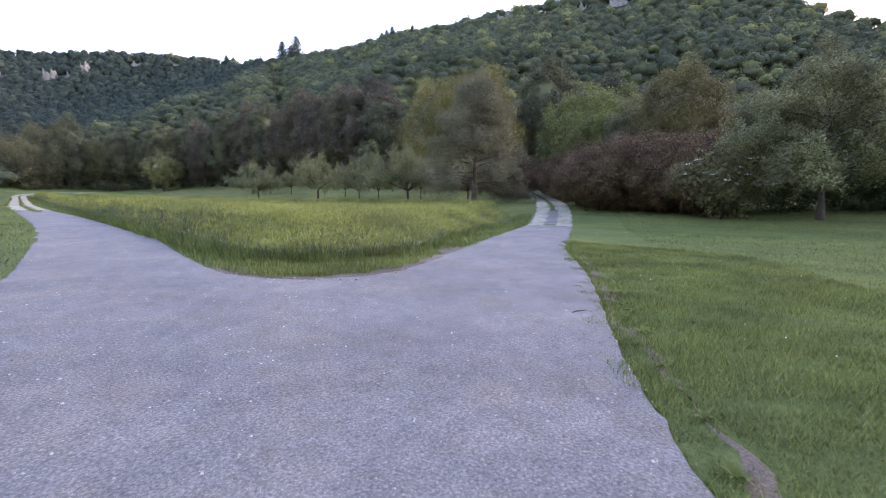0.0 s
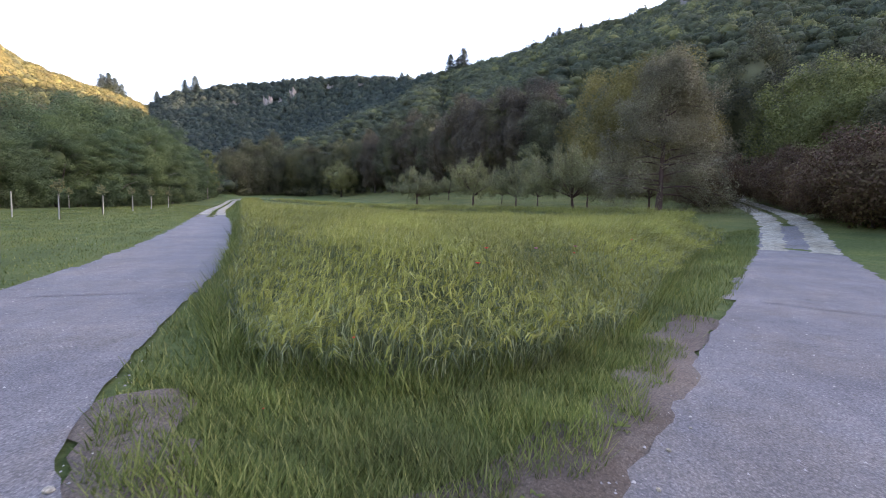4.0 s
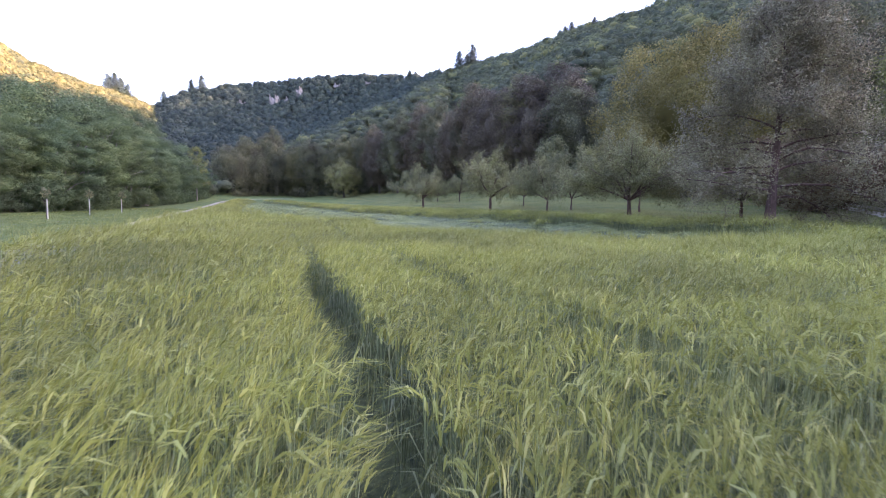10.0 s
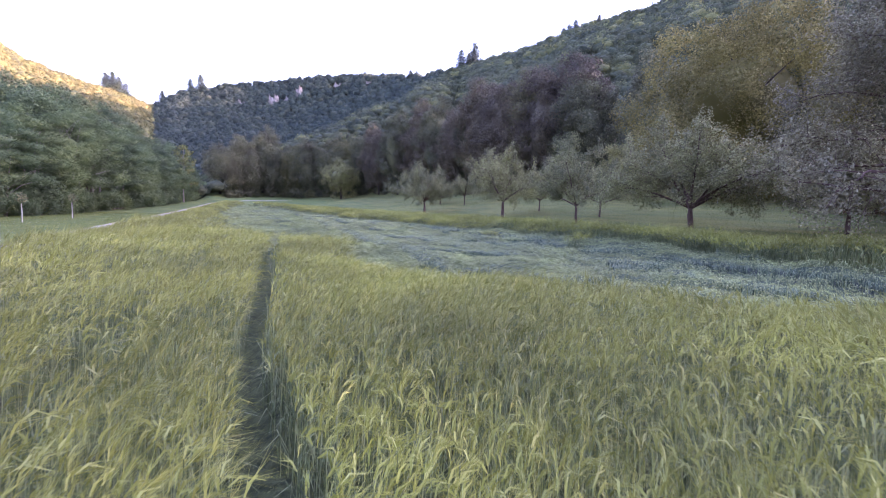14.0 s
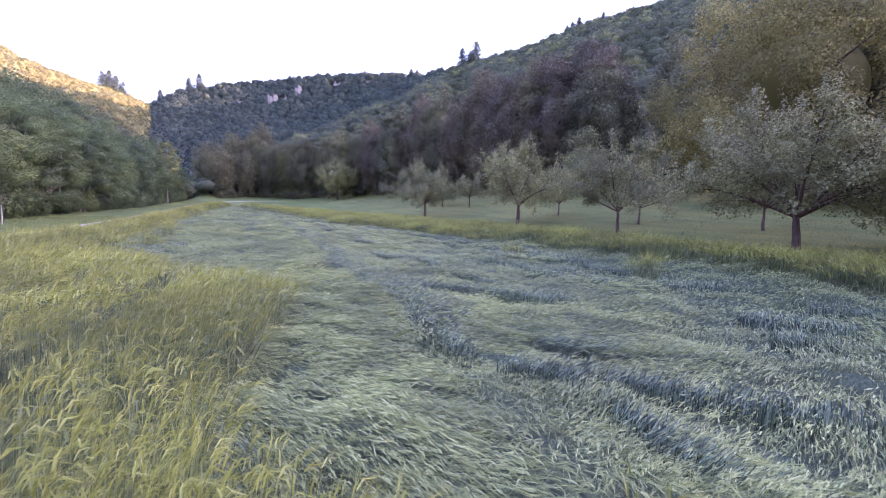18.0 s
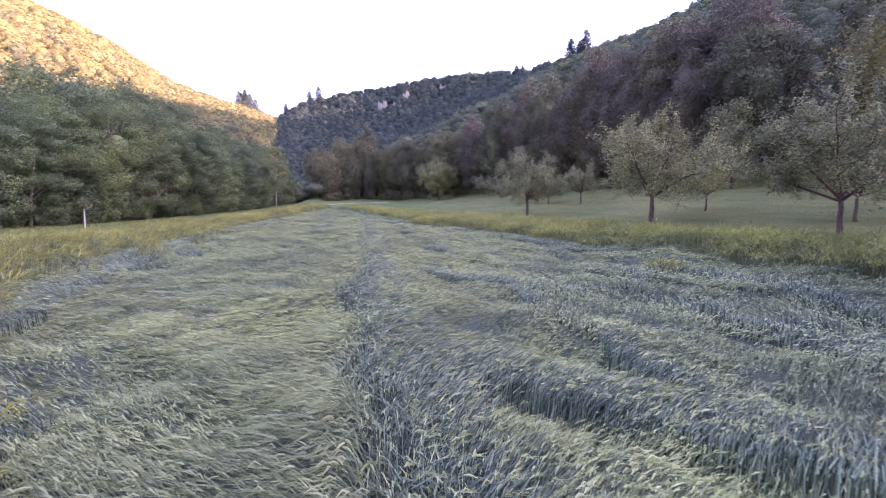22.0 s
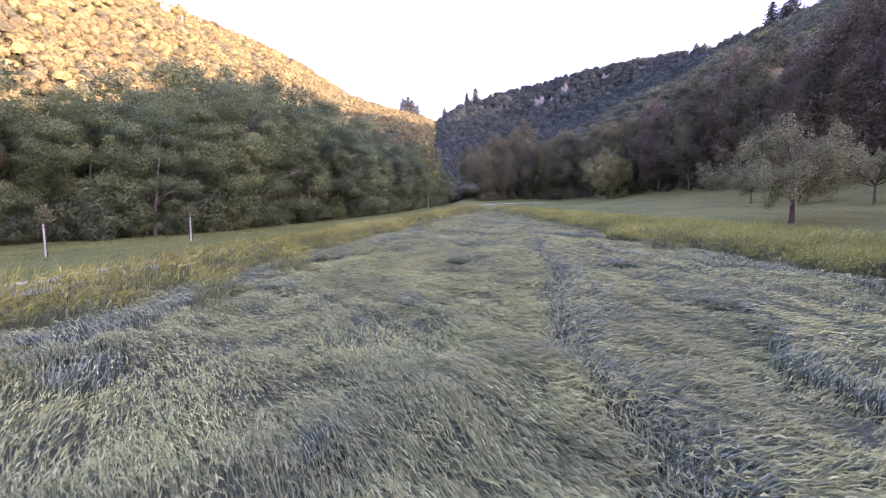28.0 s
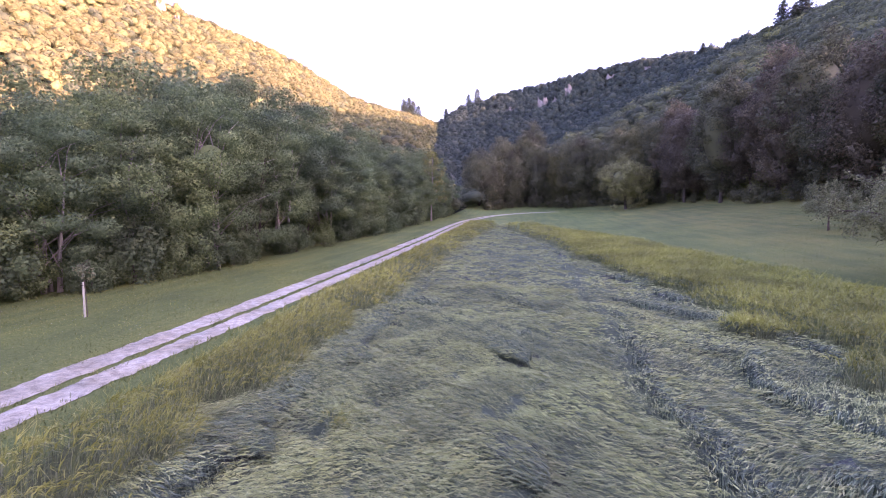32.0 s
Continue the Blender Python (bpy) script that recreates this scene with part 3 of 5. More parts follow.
# ---- wooded hills ----
# bearing, distance, width and height of the limestone faces
CLIFFS = ((-1.85, 592, 12, 15), (-4.6, 596, 9, 18), (-3.2, 594, 6, 9), (1.7, 606, 10, 10), (-8.9, 600, 9, 9), (-12.5, 585, 8, 8), (-51.4, 326, 12, 10), (-65.0, 303, 10, 12), (-60.8, 303, 5, 10), (-56.5, 312, 4, 7), (-43.5, 350, 5, 6),
          (38.0, 497, 7, 15), (36.6, 494, 4, 9), (42.6, 478, 9, 11))


def crown_template(rng, fine, n, tall):
    """A broadleaf crown of unit radius: a lumpy leafy mass with loose leaves standing off it."""
    lobes = 17
    k = np.arange(lobes)
    z = 1 - 1.3 * (k + 0.5) / lobes
    ang = k * 2.39996 + rng.normal(0, 0.3, lobes)
    cen = np.stack([np.cos(ang) * np.sqrt(1 - z ** 2), np.sin(ang) * np.sqrt(1 - z ** 2), z], 1) * (0.52 + 0.26 * rng.random(lobes))[:, None]
    rad = 0.22 + 0.16 * rng.random(lobes)
    v, f = ball(fine)
    f = f[v[f].mean(1)[:, 2] > -0.45]
    cv = v * (0.78 * lobe_radius(v, cen, rad, 0.62))[:, None] * np.array([1, 1, tall])
    cn = corner_normals(cv, f)
    d = rng.normal(size=(n, 3))
    d[:, 2] = np.abs(d[:, 2]) - 0.35
    d /= np.linalg.norm(d, axis=1)[:, None]
    p = d * (lobe_radius(d, cen, rad, 0.62) * (0.84 + 0.22 * rng.random(n)))[:, None] * np.array([1, 1, tall])
    size = 1.75 / math.sqrt(n) * (0.5 + 0.8 * rng.random(n))
    q, qn = leaf_cards(p, size, d + np.array([0, 0, 0.3]), 0.6, rng, 0.8)
    tri = q[:, :3].reshape(-1, 3)
    return np.concatenate([cv, tri]), np.concatenate([f, np.arange(3 * n).reshape(-1, 3) + len(cv)]), np.concatenate([cn, qn[:, :3].reshape(-1, 3)])


def build_woods():
    rng = np.random.default_rng(11)
    V, N, T, I, nv = [], [], [], [], 0
    cliffs = np.array(CLIFFS)
    # distance, spacing, fineness of the crown, loose leaves, bearings
    for r0, r1, gap, fine, n, a0, a1 in ((0, 190, 4.8, 2, 380, -98, 10), (190, 320, 5.2, 2, 150, -98, 10), (320, 730, 6.2, 2, 85, -98, 10), (90, 330, 5.2, 2, 110, 10, 64), (330, 680, 5.2, 2, 190, 10, 64)):
        temps = [crown_template(rng, fine, n, 1.1) for _ in range(9)]
        xs = np.arange(-740, 740, gap)
        X, Y = [k.ravel() for k in np.meshgrid(xs, xs)]
        X, Y = X + rng.uniform(-0.5, 0.5, len(X)) * gap, Y + rng.uniform(-0.5, 0.5, len(X)) * gap
        az, r = polar(X, Y)
        re, rc = np.interp(az, E_AZ, E_R), np.interp(az, C_AZ, C_R)
        rs = np.interp(az, S_AZ, S_R)
        ok = (r >= r0) & (r < r1) & (r > re + np.where((az > 3) & (az < 14), 8, 6)) & (r > re + np.interp(az, FOOT_AZ, FOOT_R) * 0.85) & (r < rc + 9) & (az >= a0) & (az < a1)
        # nothing in the hollow that the spur hides
        ok &= ~((az > -20) & (az < 2) & (r > rs + 25) & (r < rs + (np.interp(az, C_AZ, C_R) - rs) * 0.30))
        for ca, cr, cw, ch in cliffs:
            lateral = np.radians(az - ca) * cr
            ok &= ~((np.abs(lateral) < cw * 0.5 + 2) & (r > cr - 13) & (r < cr + 6))
        # trees on the far ridge take the haze-tinted leaves
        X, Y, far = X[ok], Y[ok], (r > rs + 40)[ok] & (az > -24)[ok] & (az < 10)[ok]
        Z = land_z(X, Y)
        for x, y, z, blue in zip(X, Y, Z, far):
            s = gap * (0.70 + 0.36 * rng.random() ** 1.4)
            t, tf, tn = temps[rng.integers(9)]
            a = rng.random() * math.tau
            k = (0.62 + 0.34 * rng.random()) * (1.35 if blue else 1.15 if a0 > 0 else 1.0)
            rot = np.array([[math.cos(a), -math.sin(a), 0], [math.sin(a), math.cos(a), 0], [0, 0, k]])
            V.append((t @ rot.T) * s + np.array([x, y, z + s * 0.40 + 1.3 * rng.random()]))
            N.append(tn @ (rot * np.array([1, 1, 1 / k ** 2])).T)
            T.append(tf + nv)
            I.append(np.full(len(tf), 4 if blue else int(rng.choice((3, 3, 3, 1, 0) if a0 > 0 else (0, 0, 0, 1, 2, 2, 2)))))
            nv += len(t)
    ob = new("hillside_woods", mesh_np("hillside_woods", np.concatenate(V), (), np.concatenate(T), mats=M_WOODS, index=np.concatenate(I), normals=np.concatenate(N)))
    tagged(ob, "dense broadleaf woods covering the steep valley sides", "woods", kind="stuff")


build_woods()

# ---- barley field ----


def tram(x, y):
    """Distance from the nearer of the two wheel lines."""
    a = np.interp(y, (13, 15, 17, 20, 24, 28, 36), (7.05, 7.2, 7.45, 7.55, 7.62, 7.7, 7.9)) + 0.04 * np.sin(y * 0.9)
    b = np.interp(y, (13, 14.5, 16.5, 19, 22, 25, 29, 38), (9.55, 9.4, 9.15, 9.03, 9.08, 8.97, 9.08, 9.5)) + 0.03 * np.sin(y * 1.1 + 1)
    return np.minimum(np.abs(x - a) + np.interp(y, (20, 22, 25), (-0.05, 0, 0.06)), np.abs(x - b) - np.interp(y, (20, 23), (0.04, 0.02)))


def near_line(x, y):
    """Distance in plan from the strip of field that is seen from close by."""
    best = np.full(np.shape(x), 1e9)
    for (ax, ay), (bx, by) in (((4.2, 7), (12.6, 31)), ((12.6, 31), (14.4, 36)), ((14.4, 36), (10.6, 56)), ((10.6, 56), (8, 66))):
        d = np.array([bx - ax, by - ay])
        u = np.clip(((x - ax) * d[0] + (y - ay) * d[1]) / (d @ d), 0, 1)
        best = np.minimum(best, np.hypot(x - ax - u * d[0], y - ay - u * d[1]))
    return best


def field_left(y):
    return np.interp(y, (7.6, 8.2, 10.5, 15.6, 40, 60, 80, 105, 130), (4.2, 3.2, 2.85, 2.95, 2.8, 2.5, 2.2, 1.7, 1.6))


def field_right(y):
    return np.interp(y, (7.5, 8.2, 13.9, 19.2, 24, 28, 35, 50, 62, 80, 100, 122, 130), (4.9, 6.6, 14.6, 23.5, 25.8, 26.6, 26.8, 26.5, 25.5, 24, 21, 12, 3))


def in_field(x, y):
    return (y > 7.6) & (y < 128) & (x > field_left(y)) & (x < field_right(y))


def soft(x, y, f=0.45, p=0.0):
    return (np.sin(x * f + 1.3 * np.sin(y * f * 0.7 + p)) + np.sin(y * f * 0.83 + 1.1 * np.sin(x * f * 0.9 + 2 + p)) + 0.6 * np.sin((x + y) * f * 2.1 + p)) / 2.6


TUFTS = ((10.2, 43.5, 0.9), (9.0, 47.2, 0.6), (6.9, 45.8, 0.8), (11.3, 41.5, 0.8), (7.2, 49.5, 1.0), (6.3, 58.5, 0.9), (7.4, 62.5, 0.8), (8.8, 57.0, 0.6), (16.7, 59.4, 0.7), (17.2, 61.0, 0.8), (18.4, 66.5, 1.0), (17.3, 70.5, 1.0),
         (19.5, 55.5, 0.8), (21.5, 45.0, 1.0), (22.6, 38.5, 1.0), (20.2, 40.5, 0.7), (16.3, 36.9, 0.55), (7.0, 54.0, 0.6), (9.4, 64.0, 0.7))


def tufts(x, y):
    """Islands of crop left standing in the flattened part."""
    return sum(2.6 * np.exp(-(((x - a) / (0.8 * r)) ** 2 + ((y - b) / r) ** 2) ** 1.5) for a, b, r in TUFTS)


def lodged_right(y):
    return np.interp(y, (25, 30, 40, 52, 58, 64, 72, 85, 100, 118), (24.6, 24.8, 25.0, 23.2, 22.0, 20.5, 18.5, 15.5, 12.5, 8))


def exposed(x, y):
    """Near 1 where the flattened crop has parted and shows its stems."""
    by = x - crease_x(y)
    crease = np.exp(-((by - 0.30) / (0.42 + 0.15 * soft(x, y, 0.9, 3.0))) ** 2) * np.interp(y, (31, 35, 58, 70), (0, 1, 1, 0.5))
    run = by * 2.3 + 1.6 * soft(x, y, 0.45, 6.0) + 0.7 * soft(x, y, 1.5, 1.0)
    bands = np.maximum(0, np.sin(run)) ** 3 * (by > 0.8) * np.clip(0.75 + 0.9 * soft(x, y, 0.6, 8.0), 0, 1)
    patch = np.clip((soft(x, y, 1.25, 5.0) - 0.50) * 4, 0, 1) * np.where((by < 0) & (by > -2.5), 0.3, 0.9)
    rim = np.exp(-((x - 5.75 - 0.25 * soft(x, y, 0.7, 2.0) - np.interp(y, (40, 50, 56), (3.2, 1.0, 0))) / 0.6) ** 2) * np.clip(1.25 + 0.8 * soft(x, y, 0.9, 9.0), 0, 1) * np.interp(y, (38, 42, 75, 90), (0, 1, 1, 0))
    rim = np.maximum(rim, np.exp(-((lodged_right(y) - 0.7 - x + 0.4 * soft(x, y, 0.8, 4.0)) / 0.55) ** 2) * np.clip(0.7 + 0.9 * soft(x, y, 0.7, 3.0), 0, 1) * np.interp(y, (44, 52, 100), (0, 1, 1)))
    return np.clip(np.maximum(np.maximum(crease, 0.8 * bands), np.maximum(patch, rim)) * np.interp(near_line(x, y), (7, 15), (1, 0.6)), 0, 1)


def lodged_amount(x, y):
    """Above 0 where the crop lies flat."""
    lo = np.interp(y, (27, 29, 30.5, 32, 34, 38, 40, 42, 44, 46, 48, 52, 56, 62, 100, 120), (13.0, 12.6, 11.6, 11.1, 11.4, 10.7, 9.6, 7.6, 6.0, 5.4, 5.4, 5.3, 5.0, 4.8, 4.8, 6))
    hi = lodged_right(y)
    return np.minimum(np.minimum(x - lo, hi - x), (y - np.interp(x, (12.0, 13.2, 14.0, 15.0, 16.0, 17.5, 27), (28.5, 29.4, 27.5, 25.7, 24.6, 24.2, 24.4))) * 0.8) + 0.6 * soft(x, y, 0.8) + 0.5 * soft(x, y, 2.1, 1.0) - tufts(x, y)


def lump_of(x, y):
    return 0.26 + 0.15 * soft(x, y, 1.1, 2.0) + 0.13 * soft(x, y, 2.7, 0.5) + 0.08 * soft(x, y, 5.2, 2.2)


def crease_x(y):
    return 13.8 - 0.012 * (y - 40) + 0.22 * np.sin(y * 0.55) + 0.13 * np.sin(y * 1.4 + 1) + 0.06 * np.sin(y * 3.7)


def ribbons(pts, wid, side):
    """Flat blades through rows of points: pts (N, K, 3), wid (K,) or (N, K), side (N, 3)."""
    n, k, _ = pts.shape
    w = np.broadcast_to(wid, (n, k))[..., None] * side[:, None, :]
    v = np.stack([pts - w, pts + w], 2).reshape(n, k * 2, 3)
    base = np.array([[2 * i, 2 * i + 1, 2 * i + 3, 2 * i + 2] for i in range(k - 1)])
    q = (np.arange(n)[:, None, None] * (2 * k) + base[None]).reshape(-1, 4)
    return v.reshape(-1, 3), q


def sow(rng, zones):
    """Plan points by zone: (nearest, farthest distance from the strip, plants a square metre)."""
    X, Y, S = [], [], []
    for d0, d1, dens, sc in zones:
        n = int(26 * 122 * dens)
        x, y = rng.uniform(1.5, 27, n), rng.uniform(7.5, 128, n)
        d = near_line(x, y)
        ok = in_field(x, y) & (d >= d0) & (d < d1)
        X.append(x[ok]), Y.append(y[ok]), S.append(np.full(ok.sum(), sc))
    return np.concatenate(X), np.concatenate(Y), np.concatenate(S)


def join_mesh(name, pieces, mats):
    V, Q, T, I, J, nv = [], [np.zeros((0, 4), int)], [np.zeros((0, 3), int)], [], [], 0
    for (v, q), i in pieces:
        V.append(v), (Q if q.shape[1] == 4 else T).append(q + nv), (I if q.shape[1] == 4 else J).append(np.full(len(q), i))
        nv += len(v)
    return new(name, mesh_np(name, np.concatenate(V), np.concatenate(Q), np.concatenate(T), mats=mats, index=np.concatenate(I + J)))


def build_field():
    rng = np.random.default_rng(3)
    # the matted under-layer, on the soil
    xs, ys = np.arange(1.5, 27.6, 0.3), np.arange(7.75, 128.5, 0.4)
    X, Y = np.meshgrid(xs, ys, indexing='ij')
    X = np.clip(X, field_left(Y) + 0.1, field_right(Y) - 0.1)
    flat = np.clip(lodged_amount(X, Y) * 2, 0, 1)
    rut = tram(X, Y)
    dist = near_line(X, Y)
    high = np.interp(dist, (3, 9), (0.22, 0.55)) * np.interp(lodged_amount(X, Y), (-2.2, -0.6), (1.0, 0.1)) * (1 - flat) + flat * np.maximum(0.02, 0.6 * lump_of(X, Y) * (1 - exposed(X, Y)))
    high = np.where(rut < 0.2, 0.05, high) + 0.04 * rng.normal(size=X.shape)
    rim = np.minimum(np.minimum(X - field_left(Y), field_right(Y) - X), Y - 7.4)
    Z = land_z(X, Y) + np.where(rim < 0.35, 0.012, np.maximum(0.02, high * np.clip(rim / 1.6, 0.1, 1)))
    # parted places get the dark colour that stands for shade between stems
    ob = new("field_soil", mesh_np("field_soil", np.stack([X, Y, Z], -1).reshape(-1, 3), grid_quads(len(xs), len(ys))[:, ::-1], mats=[M_SOIL, M_MAT, M_GAP_SHADE],
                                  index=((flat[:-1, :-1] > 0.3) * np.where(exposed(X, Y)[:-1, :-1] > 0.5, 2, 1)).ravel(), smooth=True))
    tagged(ob, "dark matted undergrowth and soil beneath the barley, with painted gap shade", "soil", kind="structure")

    # standing crop
    x, y, s = sow(rng, ((0, 2.0, 360, 0.95), (2.0, 5.0, 190, 1.2), (5.0, 12, 62, 1.8), (12, 200, 24, 2.6)))
    xr, yr = rng.uniform(2.5, 16, 16000), rng.uniform(7.6, 16, 16000)
    rim = np.minimum(xr - field_left(yr), np.minimum((field_right(yr) - xr) * 0.75, yr - 7.6))
    ok = (rim > 0) & (rim < 0.9)
    xq, yq = rng.uniform(13, 27, 80000), rng.uniform(22, 112, 80000)
    am = lodged_amount(xq, yq)
    ok2 = in_field(xq, yq) & (xq > 14) & (am < 0) & (am > -12)
    x, y, s = np.concatenate([x, xr[ok], xq[ok2]]), np.concatenate([y, yr[ok], yq[ok2]]), np.concatenate([s, np.full(ok.sum(), 1.25), np.full(ok2.sum(), 1.9)])
    rut = tram(x, y)
    rim = np.minimum(x - field_left(y), np.minimum((field_right(y) - x) * 0.75, y - 7.6))
    keep = (lodged_amount(x, y) < -0.12) & ((rim > 1.2) | (y > 20) | (rng.random(len(x)) < 0.55)) & ((rut > 0.11 + 0.08 * rng.random(len(x)) + 0.04 * soft(x, y, 1.3)) | (y < 13.5))
    x, y, s = x[keep], y[keep], s[keep]
    n = len(x)
    z = land_z(x, y)
    tall = np.where((x > 14) & (y > 30), 0.68, 0.80) + 0.10 * soft(x, y, 0.7) + 0.06 * rng.normal(size=n)
    tall *= np.interp(lodged_amount(x, y), (-0.7, -0.1), (1.0, 0.52)) * (y > 44) + np.interp(lodged_amount(x, y), (-0.4, -0.1), (1.0, 0.80)) * (y <= 44)
    rim = np.minimum((x - field_left(y)) * np.interp(y, (9, 12, 18, 32, 44, 52, 57, 66, 73), (0.9, 2.5, 10, 10, 4, 4, 2.6, 2.6, 6)), np.minimum(np.where(y > 22, 9, (field_right(y) - x) * 0.75), y - 7.6))
    tall *= np.interp(rim, (0, 2.3), (0.30, 1.0)) * (1 + 0.08 * rng.normal(size=n) * (rim < 1.3))
    tall *= np.where((y > 50) & (x < 6.5), 0.95, 1.0)
    wind = 0.5 + 0.9 * soft(x, y, 0.35, 2.0) + rng.normal(0, 0.9, n)
    lean = np.stack([np.cos(wind), np.sin(wind), np.zeros(n)], 1)
    amount = (0.03 + 0.12 * rng.random(n) ** 1.5 + np.interp(lodged_amount(x, y), (-1.0, -0.1), (0, 0.65)) * rng.random(n))[:, None]
    up = np.array([0, 0, 1.0])
    root = np.stack([x, y, z], 1)
    neck = root + lean * amount * tall[:, None] + up * tall[:, None]
    th = rng.random(n) * math.pi
    side = np.stack([np.cos(th), np.sin(th), np.zeros(n)], 1)
    stem = ribbons(np.stack([root + up * 0.12, neck], 1), np.array([0.0030, 0.0024])[None] * s[:, None], side)
    nod = (0.30 + 1.25 * rng.random(n) ** 1.2)[:, None]
    ln = (0.056 + 0.022 * rng.random(n))[:, None] * np.minimum(s, 1.7)[:, None]
    mid = neck + (lean * 0.55 * nod + up * (0.95 - 0.25 * nod)) * ln
    tip = mid + (lean * 0.95 * nod + up * (0.75 - 0.95 * nod)) * ln * 1.15
    eside = np.cross(mid - neck, rng.normal(size=(n, 3)))
    eside /= np.linalg.norm(eside, axis=1)[:, None]
    ear = ribbons(np.stack([neck, mid, tip], 1), np.array([0.0040, 0.0070, 0.0030])[None] * s[:, None], eside)
    # the long bristles round each ear
    awns = []
    for k in range(6):
        some = (s < 1.3) | (k < 4)
        m = some.sum()
        fan = rng.normal(0, 0.046, (m, 3)) * np.minimum(s[some], 2)[:, None]
        at = (neck + (mid - neck) * (0.22 * k))[some]
        awns.append(spikes(at, (tip + (tip - neck) * (0.6 + 0.6 * rng.random((n, 1))) + up * 0.02)[some] + fan, np.where(s < 1.3, 0.0015, 0.0026 * s)[some], eside[some]))
    # one long leaf on each stalk
    some = rng.random(n) < np.where(rim < 1.3, 1.0, 0.7)
    ph = rng.random(some.sum()) * math.tau
    way = np.stack([np.cos(ph), np.sin(ph), np.zeros(len(ph))], 1)
    l0 = (root + (neck - root) * (0.35 + 0.4 * rng.random(n))[:, None])[some]
    l1 = l0 + way * 0.10 + up * 0.16
    l2 = l1 + way * 0.13 + up * (-0.02 - 0.08 * rng.random(len(ph)))[:, None]
    leaf = ribbons(np.stack([l0, l1, l2], 1), np.array([0.0030, 0.0056, 0.0008])[None] * s[some, None], np.cross(way, up))
    ob = join_mesh("standing_barley", [(stem, 0), (ear, 1), (leaf, 0), *((k, 1) for k in awns)], [M_STEM, M_EAR])
    tagged(ob, "ripening yellow-green barley standing waist-high in the field", "barley", kind="stuff")

    # crop laid flat by wind and rain
    x, y, s = sow(rng, ((0, 2.5, 620, 0.9), (2.5, 5.0, 380, 1.05), (5.0, 12, 180, 1.4), (12, 200, 44, 2.3)))
    # more stems where the crop has parted
    xe, ye, se = sow(rng, ((0, 3.0, 520, 1.0), (3.0, 9.0, 180, 1.4), (9.0, 200, 50, 2.0)))
    ok = (exposed(xe, ye) > 0.5) | ((np.abs(xe - crease_x(ye)) < 0.3) & (ye > 33) & (ye < 64))
    x, y, s = np.concatenate([x, xe[ok]]), np.concatenate([y, ye[ok]]), np.concatenate([s, se[ok]])
    am = lodged_amount(x, y)
    keep = (am >= 0.0)
    x, y, s, am = x[keep], y[keep], s[keep], am[keep]
    n = len(x)
    z = land_z(x, y)
    by = x - crease_x(y)
    bare = exposed(x, y)
    parted = bare > 0.35 + 0.25 * rng.random(n)
    way = np.where(by < 0, 2.85, 0.45) + 0.7 * soft(x, y, 0.4, 1.0) + 0.4 * soft(x, y, 1.5, 3.0) + rng.normal(0, 0.16, n) + rng.normal(0, 1.3, n) * np.exp(-((by - 0.05) / 0.35) ** 2)
    d = np.stack([np.cos(way), np.sin(way), np.zeros(n)], 1)
    shelf = np.where(by < 0.03, 0.09 * np.exp(-(by / 1.0) ** 2), -0.05 * np.exp(-(by / 0.7) ** 2)) * np.interp(y, (32, 36, 56, 66), (0, 1, 1, 0.35))
    lump = np.maximum(0.10, lump_of(x, y) + shelf + rng.normal(0, 0.035, n))
    lump = np.where(parted, 0.23 + 0.20 * rng.random(n), lump)
    root = np.stack([x, y, z], 1)
    step = np.where(parted, 0.03 + 0.07 * rng.random(n), 0.035 + 0.04 * rng.random(n))[:, None]
    p1 = root + d * step * 0.8 + up * (lump * np.where(parted, 0.85, 0.8))[:, None]
    p2 = p1 + d * step * 1.2 + up * (0.25 * lump)[:, None]
    p3 = p2 + d * step * 0.9 + up * (-0.10 * lump + 0.012 * rng.normal(size=n))[:, None]
    side = np.stack([-np.sin(way), np.cos(way), 0.5 * rng.normal(size=n)], 1)
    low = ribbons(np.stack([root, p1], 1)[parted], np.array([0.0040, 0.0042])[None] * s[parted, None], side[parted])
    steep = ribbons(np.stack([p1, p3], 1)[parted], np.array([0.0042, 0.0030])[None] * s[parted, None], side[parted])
    laid = ~parted
    stem = ribbons(np.stack([p1, p3], 1)[laid], np.array([0.0032, 0.0024])[None] * s[laid, None], side[laid])
    eared = laid | (rng.random(n) < 0.42)
    m = eared.sum()
    q3, se = p3[eared], s[eared]
    ln = (0.066 + 0.025 * rng.random(m))[:, None] * np.minimum(se, 1.6)[:, None]
    turn = way[eared] + rng.normal(0, 0.2, m)
    d2 = np.stack([np.cos(turn), np.sin(turn), np.zeros(m)], 1)
    e1 = q3 + d2 * ln * 0.5 + up * rng.normal(0.014, 0.010, m)[:, None]
    e2 = q3 + d2 * ln * 1.1 + up * rng.normal(-0.004, 0.014, m)[:, None]
    eside = np.cross(d2, up + 0.8 * rng.normal(size=(m, 3)))
    eside /= np.linalg.norm(eside, axis=1)[:, None]
    ear = ribbons(np.stack([q3, e1, e2], 1), np.array([0.0040, 0.0062, 0.0030])[None] * se[:, None], eside)
    awns = []
    for q in (0.15, 0.8, 0.45, 0.6):
        few = (se < 1.1) | (q in (0.15, 0.8))
        k = few.sum()
        fan = rng.normal(0, 0.022, (k, 3)) * np.minimum(se[few], 2)[:, None]
        awns.append(spikes((q3 + (e2 - q3) * q)[few], (e2 + (e2 - q3) * (0.8 + 0.8 * rng.random((m, 1))))[few] + fan, np.where(se < 1.1, 0.0021, 0.0034 * se)[few], eside[few]))
